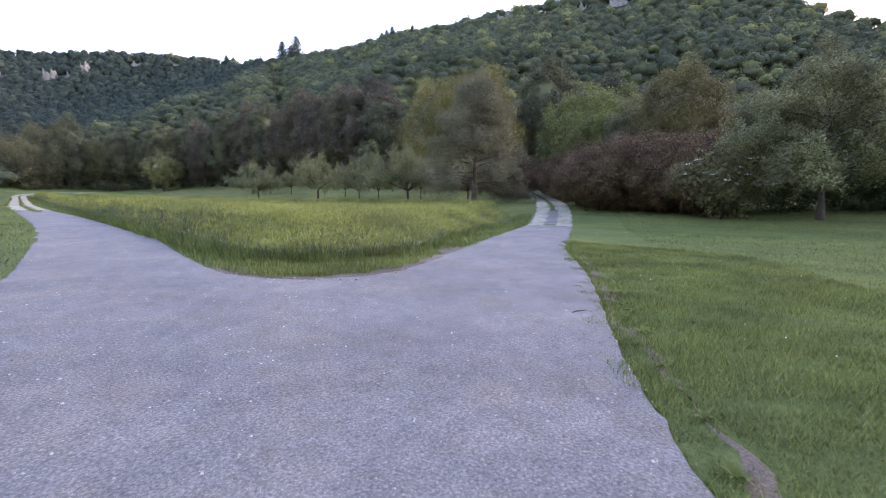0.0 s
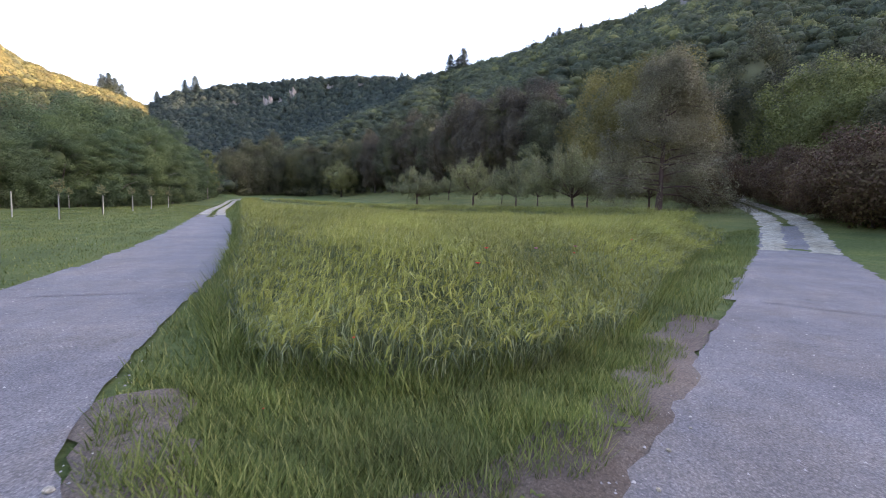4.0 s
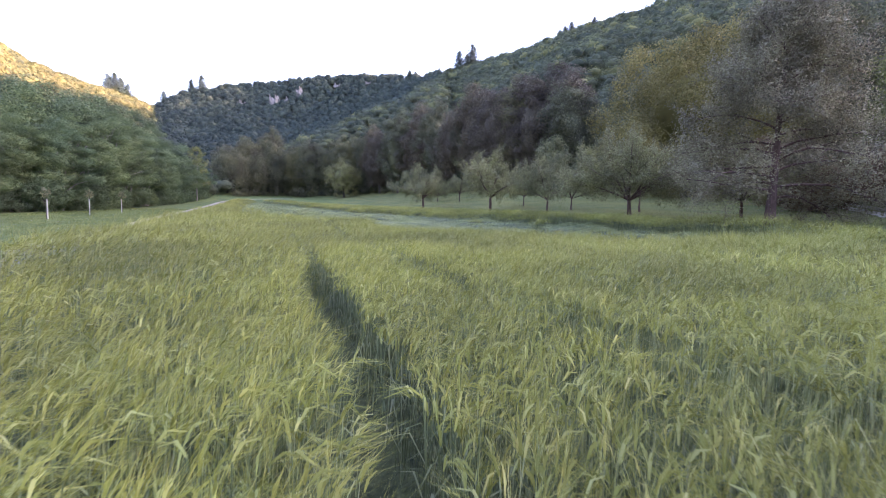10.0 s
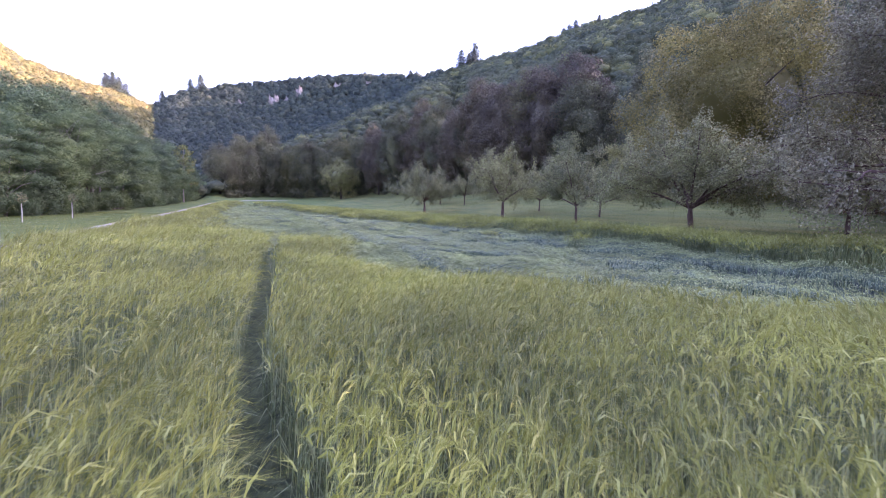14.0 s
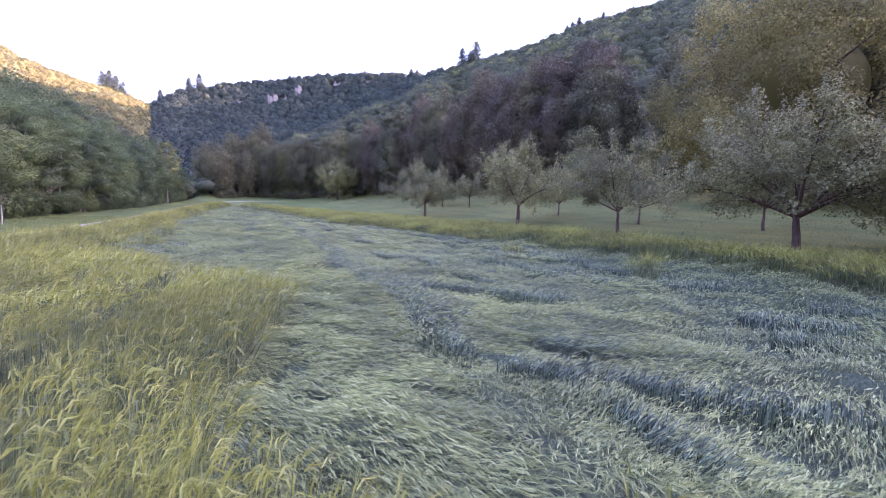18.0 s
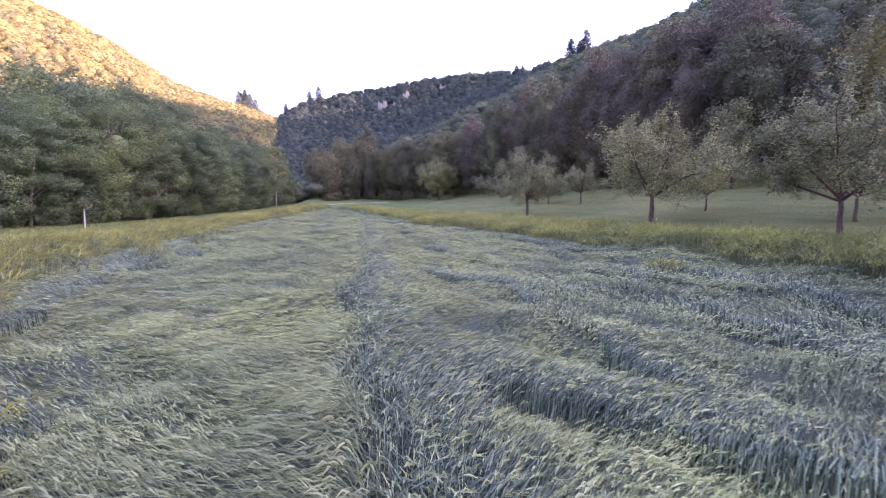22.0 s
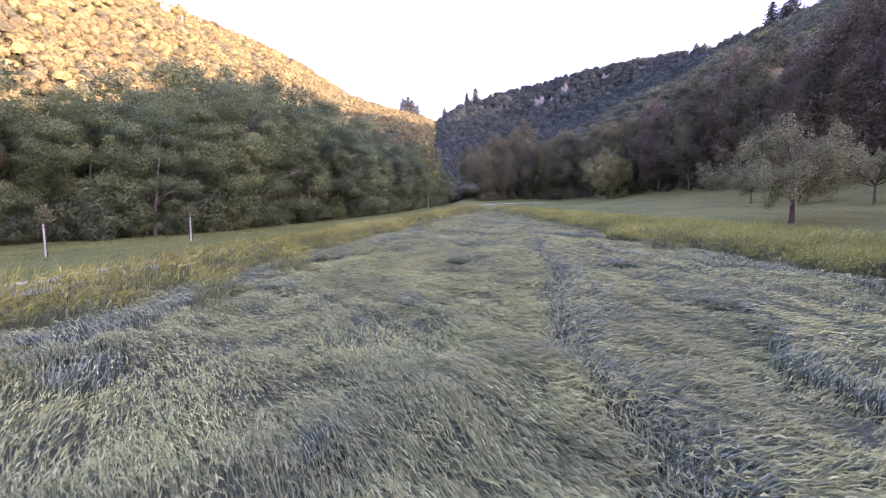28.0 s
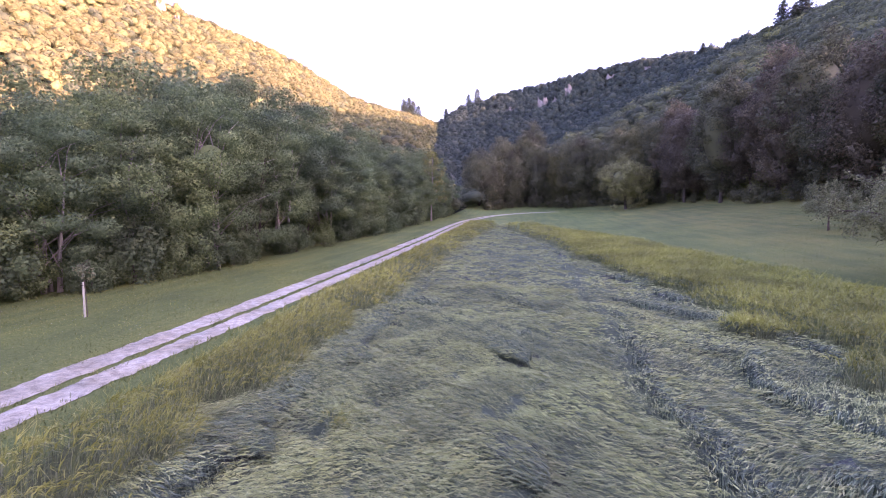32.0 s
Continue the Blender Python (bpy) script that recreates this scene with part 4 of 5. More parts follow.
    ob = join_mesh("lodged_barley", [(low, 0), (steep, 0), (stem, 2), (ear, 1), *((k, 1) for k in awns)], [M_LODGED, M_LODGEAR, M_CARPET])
    tagged(ob, "grey-green barley beaten flat in swirling swathes", "barley", kind="stuff")


build_field()


# ---- grass ----
def build_grass():
    rng = np.random.default_rng(5)
    X, Y, H, S = [], [], [], []

    def sowing(n, x0, x1, y0, y1, test, high, sc):
        x, y = rng.uniform(x0, x1, n), rng.uniform(y0, y1, n)
        ok = test(x, y)
        X.append(x[ok]), Y.append(y[ok]), H.append(np.full(ok.sum(), high)), S.append(np.full(ok.sum(), sc))

    def right_of_road(x, y):
        e = np.interp(x, (-4, 0, 2, 3.5, 6.8, 10, 15.6, 21.6, 28.7, 36.7, 44.7, 51.7, 57.7), (-4, -1.0, 0.6, 1.75, 4.0, 6.5, 10.05, 13.75, 18.4, 24.7, 31.6, 37.9, 42.1))
        return e - y

    def tip(x, y):
        return (x > 2.34) & (y < np.interp(x, (2, 3.2, 4.2, 6.6, 14.6, 23.5), (9, 8.2, 7.6, 8.2, 13.9, 20)) + 0.3) & \
               (y > np.interp(x, (2.2, 2.4, 2.75, 3.2, 3.95, 4.95, 6.5, 8.6, 10.9, 14.4, 20.4, 27.3), (8, 6.95, 6.4, 6.12, 6.07, 6.35, 7.3, 8.55, 9.85, 12.05, 15.75, 20.4)) + 0.16 + 0.08 * np.sin(x * 9))
    bare = lambda x, y: (rng.random(len(x)) < 0.30) | (right_of_road(x, y) > 0.36 + 0.10 * np.sin(x * 3)) | (right_of_road(x, y) < 0.27 + 0.1 * np.sin(x * 5)) | (np.sin(x * 7.3) + np.sin(x * 3.1) > 1.25)
    xs, off = rng.uniform(0.2, 13, 190000), 4.2 * rng.random(190000) ** 1.2
    ys = np.interp(xs, (-4, 0, 2, 3.5, 6.8, 10, 15.6), (-4, -1.0, 0.6, 1.75, 4.0, 6.5, 10.05)) - off * 1.25 + 0.12 + 0.12 * np.sin(xs * 4.7 + 1.2 * np.sin(xs * 11)) + 0.06 * np.sin(xs * 19)
    ok = bare(xs, ys)
    X.append(xs[ok]), Y.append(ys[ok]), H.append(np.full(ok.sum(), 0.062)), S.append(np.full(ok.sum(), 0.62))
    sowing(150000, 2, 32, -14, 20, lambda x, y: (right_of_road(x, y) > 3.0) & (right_of_road(x, y) < 15) & (rng.random(len(x)) < 1.2 - right_of_road(x, y) / 15), 0.07, 1.3)
    sowing(40000, 2, 55, -16, 36, lambda x, y: (right_of_road(x, y) > 8.0) & (right_of_road(x, y) < 28), 0.08, 2.0)
    sowing(150000, 2, 26, 5.8, 21, tip, 0.15, 1.1)
    sowing(40000, 2.2, 7, 5.9, 8.6, tip, 0.11, 0.9)
    sowing(120000, 2, 20, 5.8, 18, lambda x, y: (y > np.interp(x, (2, 3.2, 4.2, 6.6, 14.6, 23.5), (9, 8.2, 7.6, 8.2, 13.9, 20)) - 0.15) & (y < np.interp(x, (2, 3.2, 4.2, 6.6, 14.6, 23.5), (9, 8.2, 7.6, 8.2, 13.9, 20)) + 0.55) & (x > field_left(y) - 0.2), 0.30, 1.3)
    sowing(26000, 2.5, 4.2, 8, 40, lambda x, y: (x > field_left(y) - 0.25) & (x < field_left(y) + 0.5), 0.36, 1.3)
    sowing(18000, 1.8, 3.4, 7, 34, lambda x, y: (x > np.interp(y, (7, 8, 11, 15, 34), (2.4, 2.25, 2.4, 2.75, 2.3))) & (x < field_left(y) + 0.2), 0.14, 1.4)
    sowing(14000, 0.6, 3.0, 34, 125, lambda x, y: (x > np.interp(y, (34, 46, 62, 85, 125), (2.2, 1.65, 1.15, 0.85, 0.6))) & (x < field_left(y) + 0.2), 0.15, 2.0)
    sowing(30000, -1.2, 2.0, 40, 130, lambda x, y: np.abs(x - np.interp(y, (40, 46, 62, 85, 110, 130), (0.75, 0.5, -0.1, -0.25, -0.4, -0.45))) < 0.15 + 0.08 * np.sin(y * 1.7) + 0.07 * np.sin(y * 4.1), 0.10, 1.4)
    # clumps that break up the ruts' edges
    mid = lambda y: np.interp(y, (40, 46, 62, 85, 110, 130), (0.75, 0.5, -0.1, -0.25, -0.4, -0.45))
    sowing(60000, -2.2, 2.4, 40, 110, lambda x, y: (np.abs(x - mid(y)) < 0.10 + 0.30 * np.clip(soft(x, y, 1.9, 4.0), 0, 1)) & (soft(x, y, 2.6, 7.0) > -0.1), 0.17, 2.0)
    sowing(60000, -2.4, 2.4, 40, 110, lambda x, y: (np.abs(np.abs(x - mid(y)) - 1.08) < 0.14 + 0.20 * soft(x, y, 1.5, 2.0)) & (soft(x, y, 3.1, 1.0) > -0.2), 0.12, 1.8)
    sowing(9000, 20, 62, 14, 48, lambda x, y: np.abs(right_of_road(x, y) + 1.42) < 0.24, 0.08, 2.0)
    sowing(110000, -12, 0.2, 5, 85, lambda x, y: x < np.interp(y, (5, 8.6, 11.5, 20, 46, 62, 85), (-1.6, -0.3, -0.05, 0.2, -0.5, -1.0, -1.3)), 0.07, 1.9)
    sowing(60000, 25, 50, 24, 120, lambda x, y: x > field_right(y) - 0.1, 0.07, 2.4)
    x, y, h, s = [np.concatenate(k) for k in (X, Y, H, S)]
    n = len(x)
    z = land_z(x, y)
    h = h * (0.45 + 0.9 * rng.random(n)) * (1 + 0.35 * soft(x, y, 1.6) + 0.45 * soft(x, y, 7.0, 4.0))
    a = rng.random(n) * math.tau
    d = np.stack([np.cos(a), np.sin(a), np.zeros(n)], 1)
    up = np.array([0, 0, 1.0])
    p0 = np.stack([x, y, z - 0.01], 1)
    p1 = p0 + d * (0.25 * h)[:, None] + up * (0.7 * h)[:, None]
    p2 = p1 + d * (0.55 * h)[:, None] + up * (0.25 * h)[:, None]
    side = np.stack([-np.sin(a), np.cos(a), np.zeros(n)], 1)
    v, q = spikes(p0, p2 * 0.75 + p1 * 0.25, 0.0062 * s, side)
    tagged(new("meadow_grass", mesh_np("meadow_grass", v, tris=q, mats=[M_GRASS])), "short green meadow and verge grass", "grass", kind="stuff")


build_grass()

# ---- trees ----
apple_a = limbed("apple_tree", 5.4, 3.7, 1.35, 32000, 0.056, M_APPLE, M_BARKRED, 0.14, 21, 9, 0.0, -0.5, lean=0.03, shoots=0.5)
apple_b = limbed("apple_tree", 5.6, 3.3, 1.5, 22000, 0.056, M_APPLE, M_BARKRED, 0.11, 22, 8, 0.0, -0.3, lean=-0.02, shoots=0.7, side=7)
apple_c = limbed("apple_tree", 6.3, 4.2, 1.4, 48000, 0.058, M_APPLE, M_BARKRED, 0.17, 29, 11, 0.0, -0.5, lean=0.05, shoots=0.4, side=9, puff=0.22)
ROW = "apple trees along the field edge"
tagged(place(apple_a, 29.84, 58.39, 0.3, 1.22), "old apple tree with a low spreading crown on a mown slope", "tree", ROW)
tagged(place(apple_b, 29.07, 47.02, 1.2), "apple tree with an airy upright crown beside the barley", "tree", ROW)
tagged(place(apple_c, 29.56, 38.23, 2.6), "broad apple tree with a leaning trunk and dense crown", "tree", ROW)
tagged(again(apple_c, 29.0, 77.8, 4.4, 1.04), "round apple tree with pale leaves on the mown meadow", "tree", ROW)
for x, y, src, a, k in ((35.6, 43.5, apple_b, 4.0, 0.8), (34.6, 51, apple_b, 5.1, 0.75), (36.2, 62.3, apple_b, 0.4, 0.72), (33.5, 33.5, apple_a, 2.2, 0.8),
                        (37.6, 84.6, apple_b, 2.0, 0.85), (36.7, 92, apple_a, 1.0, 0.75), (36.0, 99.5, apple_b, 3.0, 0.8)):
    tagged(again(src, x, y, a, k), "smaller apple tree further up the orchard slope", "tree", "apple trees of the upper row")
pear = limbed("pear_tree", 11.8, 4.9, 1.4, 110000, 0.058, M_PEAR, M_BARKRED, 0.22, 31, 38, 1.0, -0.6, widest=0.12, shoots=0.3, side=8, puff=0.30)
tagged(place(pear, 30.81, 30.03), "tall old pear tree with a tapering dark crown", "tree")
lone = broadleaf("lone_tree", 11.6, 5.8, 1.0, 14000, 0.14, M_APPLE, M_BARK, 0.3, 32, 70, 0.4, 0.22, 0.3)
tagged(place(lone, 32.2, 163.3), "round single tree standing before the far wood", "tree")
beech = broadleaf("beech_tree", 17.6, 9.4, 0.6, 76000, 0.115, M_YELLOW, M_BARK, 0.45, 33, 110, 0.75, 0.21, 0.30, core=0.5)
tagged(place(beech, 52.0, 53.0), "large yellow-green beech at the edge of the wood", "tree")
spindle = broadleaf("young_tree", 9.0, 2.7, 0.6, 5000, 0.13, M_APPLE, M_BARK, 0.12, 34, 60, 0.3, 0.30, 0.3)
tagged(place(spindle, 50.5, 77.0), "slender pale young tree before the dark wood", "tree", "young trees before the wood")
tagged(again(spindle, 51.0, 68.0, 2.0, 0.75), "slender pale young tree before the dark wood", "tree", "young trees before the wood")

grove = broadleaf("leafy_tree", 10.8, 4.8, 0.4, 26000, 0.098, M_GROVE, M_BARK, 0.2, 36, 84, 0.6, 0.24, 0.24, core=0.55)
oak = [broadleaf("forest_tree", h, r, c, 17000, 0.165, m, M_BARK, 0.30, 40 + i, 80, tp, 0.28, 0.2, core=0.6) for i, (h, r, c, m, tp) in enumerate((
    (19.5, 5.4, 0.6, M_FOREST, 0.6), (21.0, 5.8, 1.0, M_PURPLE, 0.7), (17.5, 5.6, 0.6, M_FOREST, 0.5), (20.5, 5.0, 0.8, M_PURPLE, 0.4), (22.0, 5.2, 1.5, M_FOREST, 0.5)))]
low_bush = broadleaf("shrub", 3.0, 2.2, 0.0, 1000, 0.15, M_FOREST, M_BARK, 0.05, 48, 34, 0.5, 0.3, 0.3, fine=3)
EDGE_R = "trees along the edge of the wood"
EDGE_L = "trees along the stream"
DARK = "dark broadleaf tree standing close in the wood's edge"


def line_of_trees():
    rng = np.random.default_rng(19)
    used = set()

    def put(x, y, k, i, group, label):
        a, sc = rng.random() * math.tau, k * (0.9 + 0.2 * rng.random())
        if i in used:
            ob = again(oak[i], x, y, a, sc)
        else:
            used.add(i)
            ob = place(oak[i], x, y, a, sc)
        tagged(ob, label, "tree", group)
    for az in np.concatenate([np.arange(-78, -36, 4.6), np.arange(-36, -6, 2.5), np.arange(-6, 4.5, 2.1)]):
        if az < -54 or -50 < az < -43:
            continue
        for row in (0, 1):
            r = np.interp(az, E_AZ, E_R) + 1.5 + 4.5 * row + rng.uniform(-1, 1)
            b = radians(az + rng.uniform(-0.6, 0.6) + row * 1.2)
            # shade-tinted purplish trees stand mainly between bearings -50 and -13
            put(CX - r * math.sin(b), CY + r * math.cos(b), 0.93 + 0.08 * row, int(rng.choice((1, 3, 1, 0, 4) if -50 < az < -13 else (0, 2, 4))), EDGE_R, DARK)
    for k, az in enumerate(np.arange(-35, 3, 1.15)):
        r = np.interp(az, E_AZ, E_R) + rng.uniform(-1.2, 0.8)
        b = radians(az + rng.uniform(-0.3, 0.3))
        x, y, a, sc = CX - r * math.sin(b), CY + r * math.cos(b), rng.random() * math.tau, rng.uniform(0.6, 1.2)
        tagged(place(low_bush, x, y, a, sc) if k == 0 else again(low_bush, x, y, a, sc), "low dark shrub at the foot of the wood", "shrub", "shrubs along the wood's edge")
    # round the dark mouth where the track enters the wood, and above the thicket
    for x, y, k in ((59, 51, 0.8), (64, 47, 0.9), (66, 41, 0.85), (59, 36.5, 0.7), (63, 34, 0.75), (55, 31, 0.62), (70, 45, 0.95), (41, 20.5, 0.5), (52, 24, 0.6), (47, 17, 0.58), (56, 19, 0.62),
                    (43, 11, 0.5), (51, 9, 0.6), (45, 3, 0.55), (53, 0, 0.6), (41, -5, 0.5), (60, 12, 0.7), (62, 27, 0.8), (48, -9, 0.55)):
        put(x, y, k, int(rng.choice((0, 2, 4))), "trees above the thicket", "mid-sized dark tree at the mouth of the wood")


line_of_trees()


# ---- wood along the stream ----
stream = [broadleaf("stream_tree", h, r, c, 36000, 0.068, m, bk, 0.13, 60 + i, 84, tp, 0.25, 0.36, 0.55, 3, core=0.25) for i, (h, r, c, m, bk, tp) in enumerate((
    (11.5, 4.0, 1.3, M_STREAM, M_BARK, 0.5), (13.0, 4.4, 2.2, M_STREAM, M_PALE, 0.6), (10.0, 3.8, 1.6, M_STREAM, M_PALE, 0.4)))]
back = [broadleaf("wood_tree", h, 4.3, 0.1, 13000, 0.125, m, M_BARK, 0.17, 65 + i, 70, tp, 0.27, 0.3, core=0.4) for i, (h, tp, m) in enumerate(((12.5, 0.5, M_STREAM), (13.5, 0.7, M_STREAM)))]
shrub = [broadleaf("shrub", 3.6, 2.0, 0.0, 6400, 0.082, M_STREAM, M_BARK, 0.05, 70 + i, 48, 0.5, 0.3, 0.36, fine=3, core=0.3) for i in (0, 1)]


def stream_side():
    rng = np.random.default_rng(23)
    used = set()

    def put(src, i, x, y, k, label, group, cat="tree"):
        a, key = rng.random() * math.tau, (id(src), i)
        if key in used:
            ob = again(src[i], x, y, a, k)
        else:
            used.add(key)
            ob = place(src[i], x, y, a, k)
        tagged(ob, label, cat, group)

    def edge(y):
        return np.interp(y, (20, 45, 60, 66, 76, 82, 95, 120, 140, 160), (-17, -16.5, -15.5, -13.0, -9.0, -8.3, -7.4, -7.2, -6.5, -4))
    y = 40.0
    while y < 152:
        x = float(edge(y))
        front = float(np.interp(y, (60, 68, 74, 86, 95, 125, 135, 150), (0.80, 0.84, 0.95, 1.0, 1.06, 1.08, 0.98, 0.95)))
        rear = float(np.interp(y, (60, 76, 82, 88, 96, 110, 130, 150), (0.84, 0.88, 1.22, 1.26, 1.15, 1.15, 1.08, 1.0)))
        put(stream, int(rng.integers(3)), x - 2.6 + rng.uniform(-0.8, 0.8), y + rng.uniform(-1, 1), front * rng.uniform(0.85, 1.05), "leafy stream-side tree with branches down to the grass", EDGE_L)
        put(back, int(rng.integers(2)), x - 7.5 + rng.uniform(-1, 1), y + 2.0 + rng.uniform(-1, 1), rear * rng.uniform(0.8, 1.06), "tall dark tree in the stream-side wood", EDGE_L)
        if 84 < y < 106:
            put(back, int(rng.integers(2)), x - 13.5 + rng.uniform(-1.5, 1.5), y + rng.uniform(-1, 1), rear * rng.uniform(0.9, 1.06), "tall dark tree in the stream-side wood", EDGE_L)
        for k in (0, 1):
            if rng.random() < 0.12:
                continue
            put(shrub, int(rng.integers(2)), x - 0.9 + rng.uniform(-0.5, 0.3), y + 2.1 * k + rng.uniform(-0.6, 0.6), rng.uniform(0.5, 1.15), "low leafy shrub under the stream-side trees", "shrubs along the stream", "shrub")
        y += 4.3


stream_side()
birch = limbed("birch_tree", 13.5, 2.9, 3.4, 3600, 0.15, M_BIRCH, M_PALE, 0.14, 81, 16, 1.0, -0.4, widest=0.4, shoots=0.3, side=4, puff=0.28)
tagged(place(birch, -6.4, 138.0), "slender pale yellow-green tree with a visible trunk", "tree")

# ---- right-hand thicket ----
hazel = broadleaf("hazel_bush", 4.5, 3.1, 0.0, 24000, 0.066, M_BUSH, M_BARK, 0.07, 83, 60, 0.8, 0.24, 0.2, stems=3, core=0.6)
THICK = "bushes of the thicket by the track"
tagged(place(hazel, 29.4, 16.2), "dense dark brownish hazel bush beside the track", "bush", THICK)
for x, y, a, k in ((29.2, 13.2, 1.0, 0.95), (28.4, 10.6, 2.3, 0.85), (31.5, 18.6, 3.1, 0.9), (30.4, 11.6, 4.0, 1.05), (33, 15.2, 5.0, 1.1), (37.5, 23.6, 0.5, 0.9), (41.5, 27.0, 1.5, 1.0), (46.5, 31.0, 2.5, 1.1), (40.5, 33.4, 3.5, 0.95), (45.5, 38.0, 4.5, 1.1), (50.5, 42.5, 5.5, 1.2)):
    tagged(again(hazel, x, y, a, k), "dense dark brownish hazel bush beside the track", "bush", THICK)
elder = broadleaf("elder_bush", 2.6, 1.5, 0.0, 2400, 0.08, M_FOREST, M_BARK, 0.04, 84, 40, 0.6, 0.3, 0.3, stems=3, fine=3)
rng_e = np.random.default_rng(91)
for k in range(22):
    a, q = k * 2.4, 0.35 + 0.6 * rng_e.random()
    p = np.array([1.35 * math.sqrt(1 - (q - 0.3) ** 2) * math.cos(a), 1.35 * math.sqrt(1 - (q - 0.3) ** 2) * math.sin(a), 0.4 + 2.1 * q])
    pts = p + rng_e.normal(0, 0.055, (26, 3)) * np.array([1, 1, 0.35])
    umbel = new("blossom", cards_mesh("blossom", [leaf_cards(pts, 0.024 + 0.01 * rng_e.random(26), np.tile((0.0, 0.0, 1.0), (26, 1)), 0.5, rng_e)], M_WHITE))
    umbel.parent = elder
tagged(place(elder, 27.0, 8.6, 0.0, 1.35), "green elder bush with white blossom in front of the thicket", "bush")
maple = broadleaf("field_maple", 12.4, 4.5, 0.3, 42000, 0.085, M_MAPLE, M_BARK, 0.2, 85, 100, 0.35, 0.22, 0.18, core=0.6)
tagged(place(maple, 36.0, 14.2, 0, 0.80), "tall olive-brown oval tree behind the thicket", "tree")
walnut = limbed("walnut_tree", 7.0, 4.2, 1.7, 60000, 0.066, M_WALNUT, M_BARK, 0.17, 86, 18, 0.85, -0.35, widest=0.5, shoots=0.3, side=7, puff=0.30)
tagged(place(walnut, 27.9, 4.4, 0.0, 0.93), "broad grey-green walnut tree on the meadow", "tree")
tagged(again(walnut, 34.5, 1.0, 2.0, 1.0), "broad grey-green walnut tree behind another", "tree")
for x, y, a, k in ((31.2, 6.6, 0.4, 0.8), (31.5, 3.8, 1.7, 0.62), (32.4, 1.4, 2.9, 0.9), (31.6, -1.2, 4.1, 0.8), (33.5, -3.4, 5.3, 1.1), (35.5, 4.6, 0.9, 1.25), (37.0, -1.0, 2.2, 1.4), (34.5, -6.5, 3.0, 1.3)):
    tagged(again(shrub[0], x, y, a, k), "low green shrub closing the meadow behind the walnut", "shrub", "shrubs behind the walnut")
tagged(again(spindle, 28.3, 8.0, 1.0, 0.5), "small pale green tree at the end of the thicket", "tree")
tagged(place(grove, 45.0, 24.0, 2.5, 1.0), "light green leafy tree above the thicket", "tree", "trees above the thicket")
tagged(again(grove, 50.0, 30.0, 4.5, 1.15), "light green leafy tree above the thicket", "tree", "trees above the thicket")


# ---- bare earth at the road's edges ----
strip("bare_earth", M_DIRT, ((1.4, -0.2), (2.35, 0.51), (3.05, 1.12), (3.84, 1.7), (4.7, 2.44), (6.46, 3.55), (9.5, 5.8)), ((0, -0.07), (0.3, -0.06), (0.6, -0.13), (1, -0.08)), ((0, 0.06), (0.3, 0.05), (0.6, 0.08), (1, 0.05)), 0.006, 6, 0.085, track)
strip("bare_earth", M_DIRT, ((2.38, 8.2), (2.5, 7.2), (2.85, 6.55), (3.3, 6.28), (3.95, 6.22), (4.9, 6.5), (6.4, 7.4), (8.4, 8.65)), ((0, -0.30), (0.5, -0.34), (1, -0.30)), ((0, 0.16), (0.5, 0.30), (1, 0.14)), 0.037, 5, 0.13, track)


# ---- staked young trees ----
def staked_tree():
    root = new("staked_sapling")
    bm = bmesh.new()
    tube(bm, [(0, 0, -0.2), (0.01, 0, 0.7), (0, 0.01, 1.32), (0, 0.01, 1.35)], [0.040, 0.038, 0.036, 0.026], 10)
    part("stake", bm, M_STAKE, root, "pale weathered round wooden stake")
    bm = bmesh.new()
    tube(bm, [(0.08, 0.02, -0.05), (0.07, 0.03, 0.8), (0.05, 0.0, 1.5), (0.02, 0.03, 2.05)], [0.016, 0.014, 0.011, 0.004], 6)
    rng = np.random.default_rng(4)
    heads = []
    for k in range(9):
        a, z, l = k * 2.4, 1.38 + 0.06 * k, 0.30 - 0.018 * k
        tip = np.array([0.05 + l * math.cos(a), l * math.sin(a), z + 0.22])
        tube(bm, [(0.05, 0.01, z), (0.05 + 0.6 * l * math.cos(a), 0.6 * l * math.sin(a), z + 0.09), tuple(tip)], [0.007, 0.005, 0.002], 5)
        heads.append(tip + rng.normal(0, 0.055, (15, 3)))
        heads.append((tip + np.array([0.05, 0.0, z])) / 2 + rng.normal(0, 0.05, (10, 3)))
    part("trunk", bm, M_BARK, root)
    c = np.concatenate(heads)
    ob = new("leaves", cards_mesh("leaves", [leaf_cards(c, 0.045 + 0.025 * rng.random(len(c)), np.tile((0.0, 0.0, 1.0), (len(c), 1)), 0.9, rng)], M_APPLE))
    ob.parent = root
    bm = bmesh.new()
    tube(bm, [(-0.06, -0.05, 1.22), (0.0, -0.06, 1.23), (0.09, -0.02, 1.24), (0.09, 0.03, 1.24), (0.0, 0.06, 1.23)], [0.012] * 5, 6)
    part("tie", bm, M_BARK, root, "dark rubber tree tie")
    return root


sapling = staked_tree()
STAKES = "staked saplings on the meadow"
tagged(place(sapling, -5.75, 69.4, 0.4), "young sapling tied to a pale wooden stake on the meadow", "sapling", STAKES)
for x, y, a in ((-6.24, 61.65, 1.4), (-6.3, 53.4, 2.6), (-6.2, 43.8, 4.0), (-6.1, 35.2, 5.2), (-13.6, 62.8, 0.9)):
    tagged(again(sapling, x, y, a, 0.96 + 0.02 * (a % 3)), "young sapling tied to a pale wooden stake on the meadow", "sapling", STAKES)


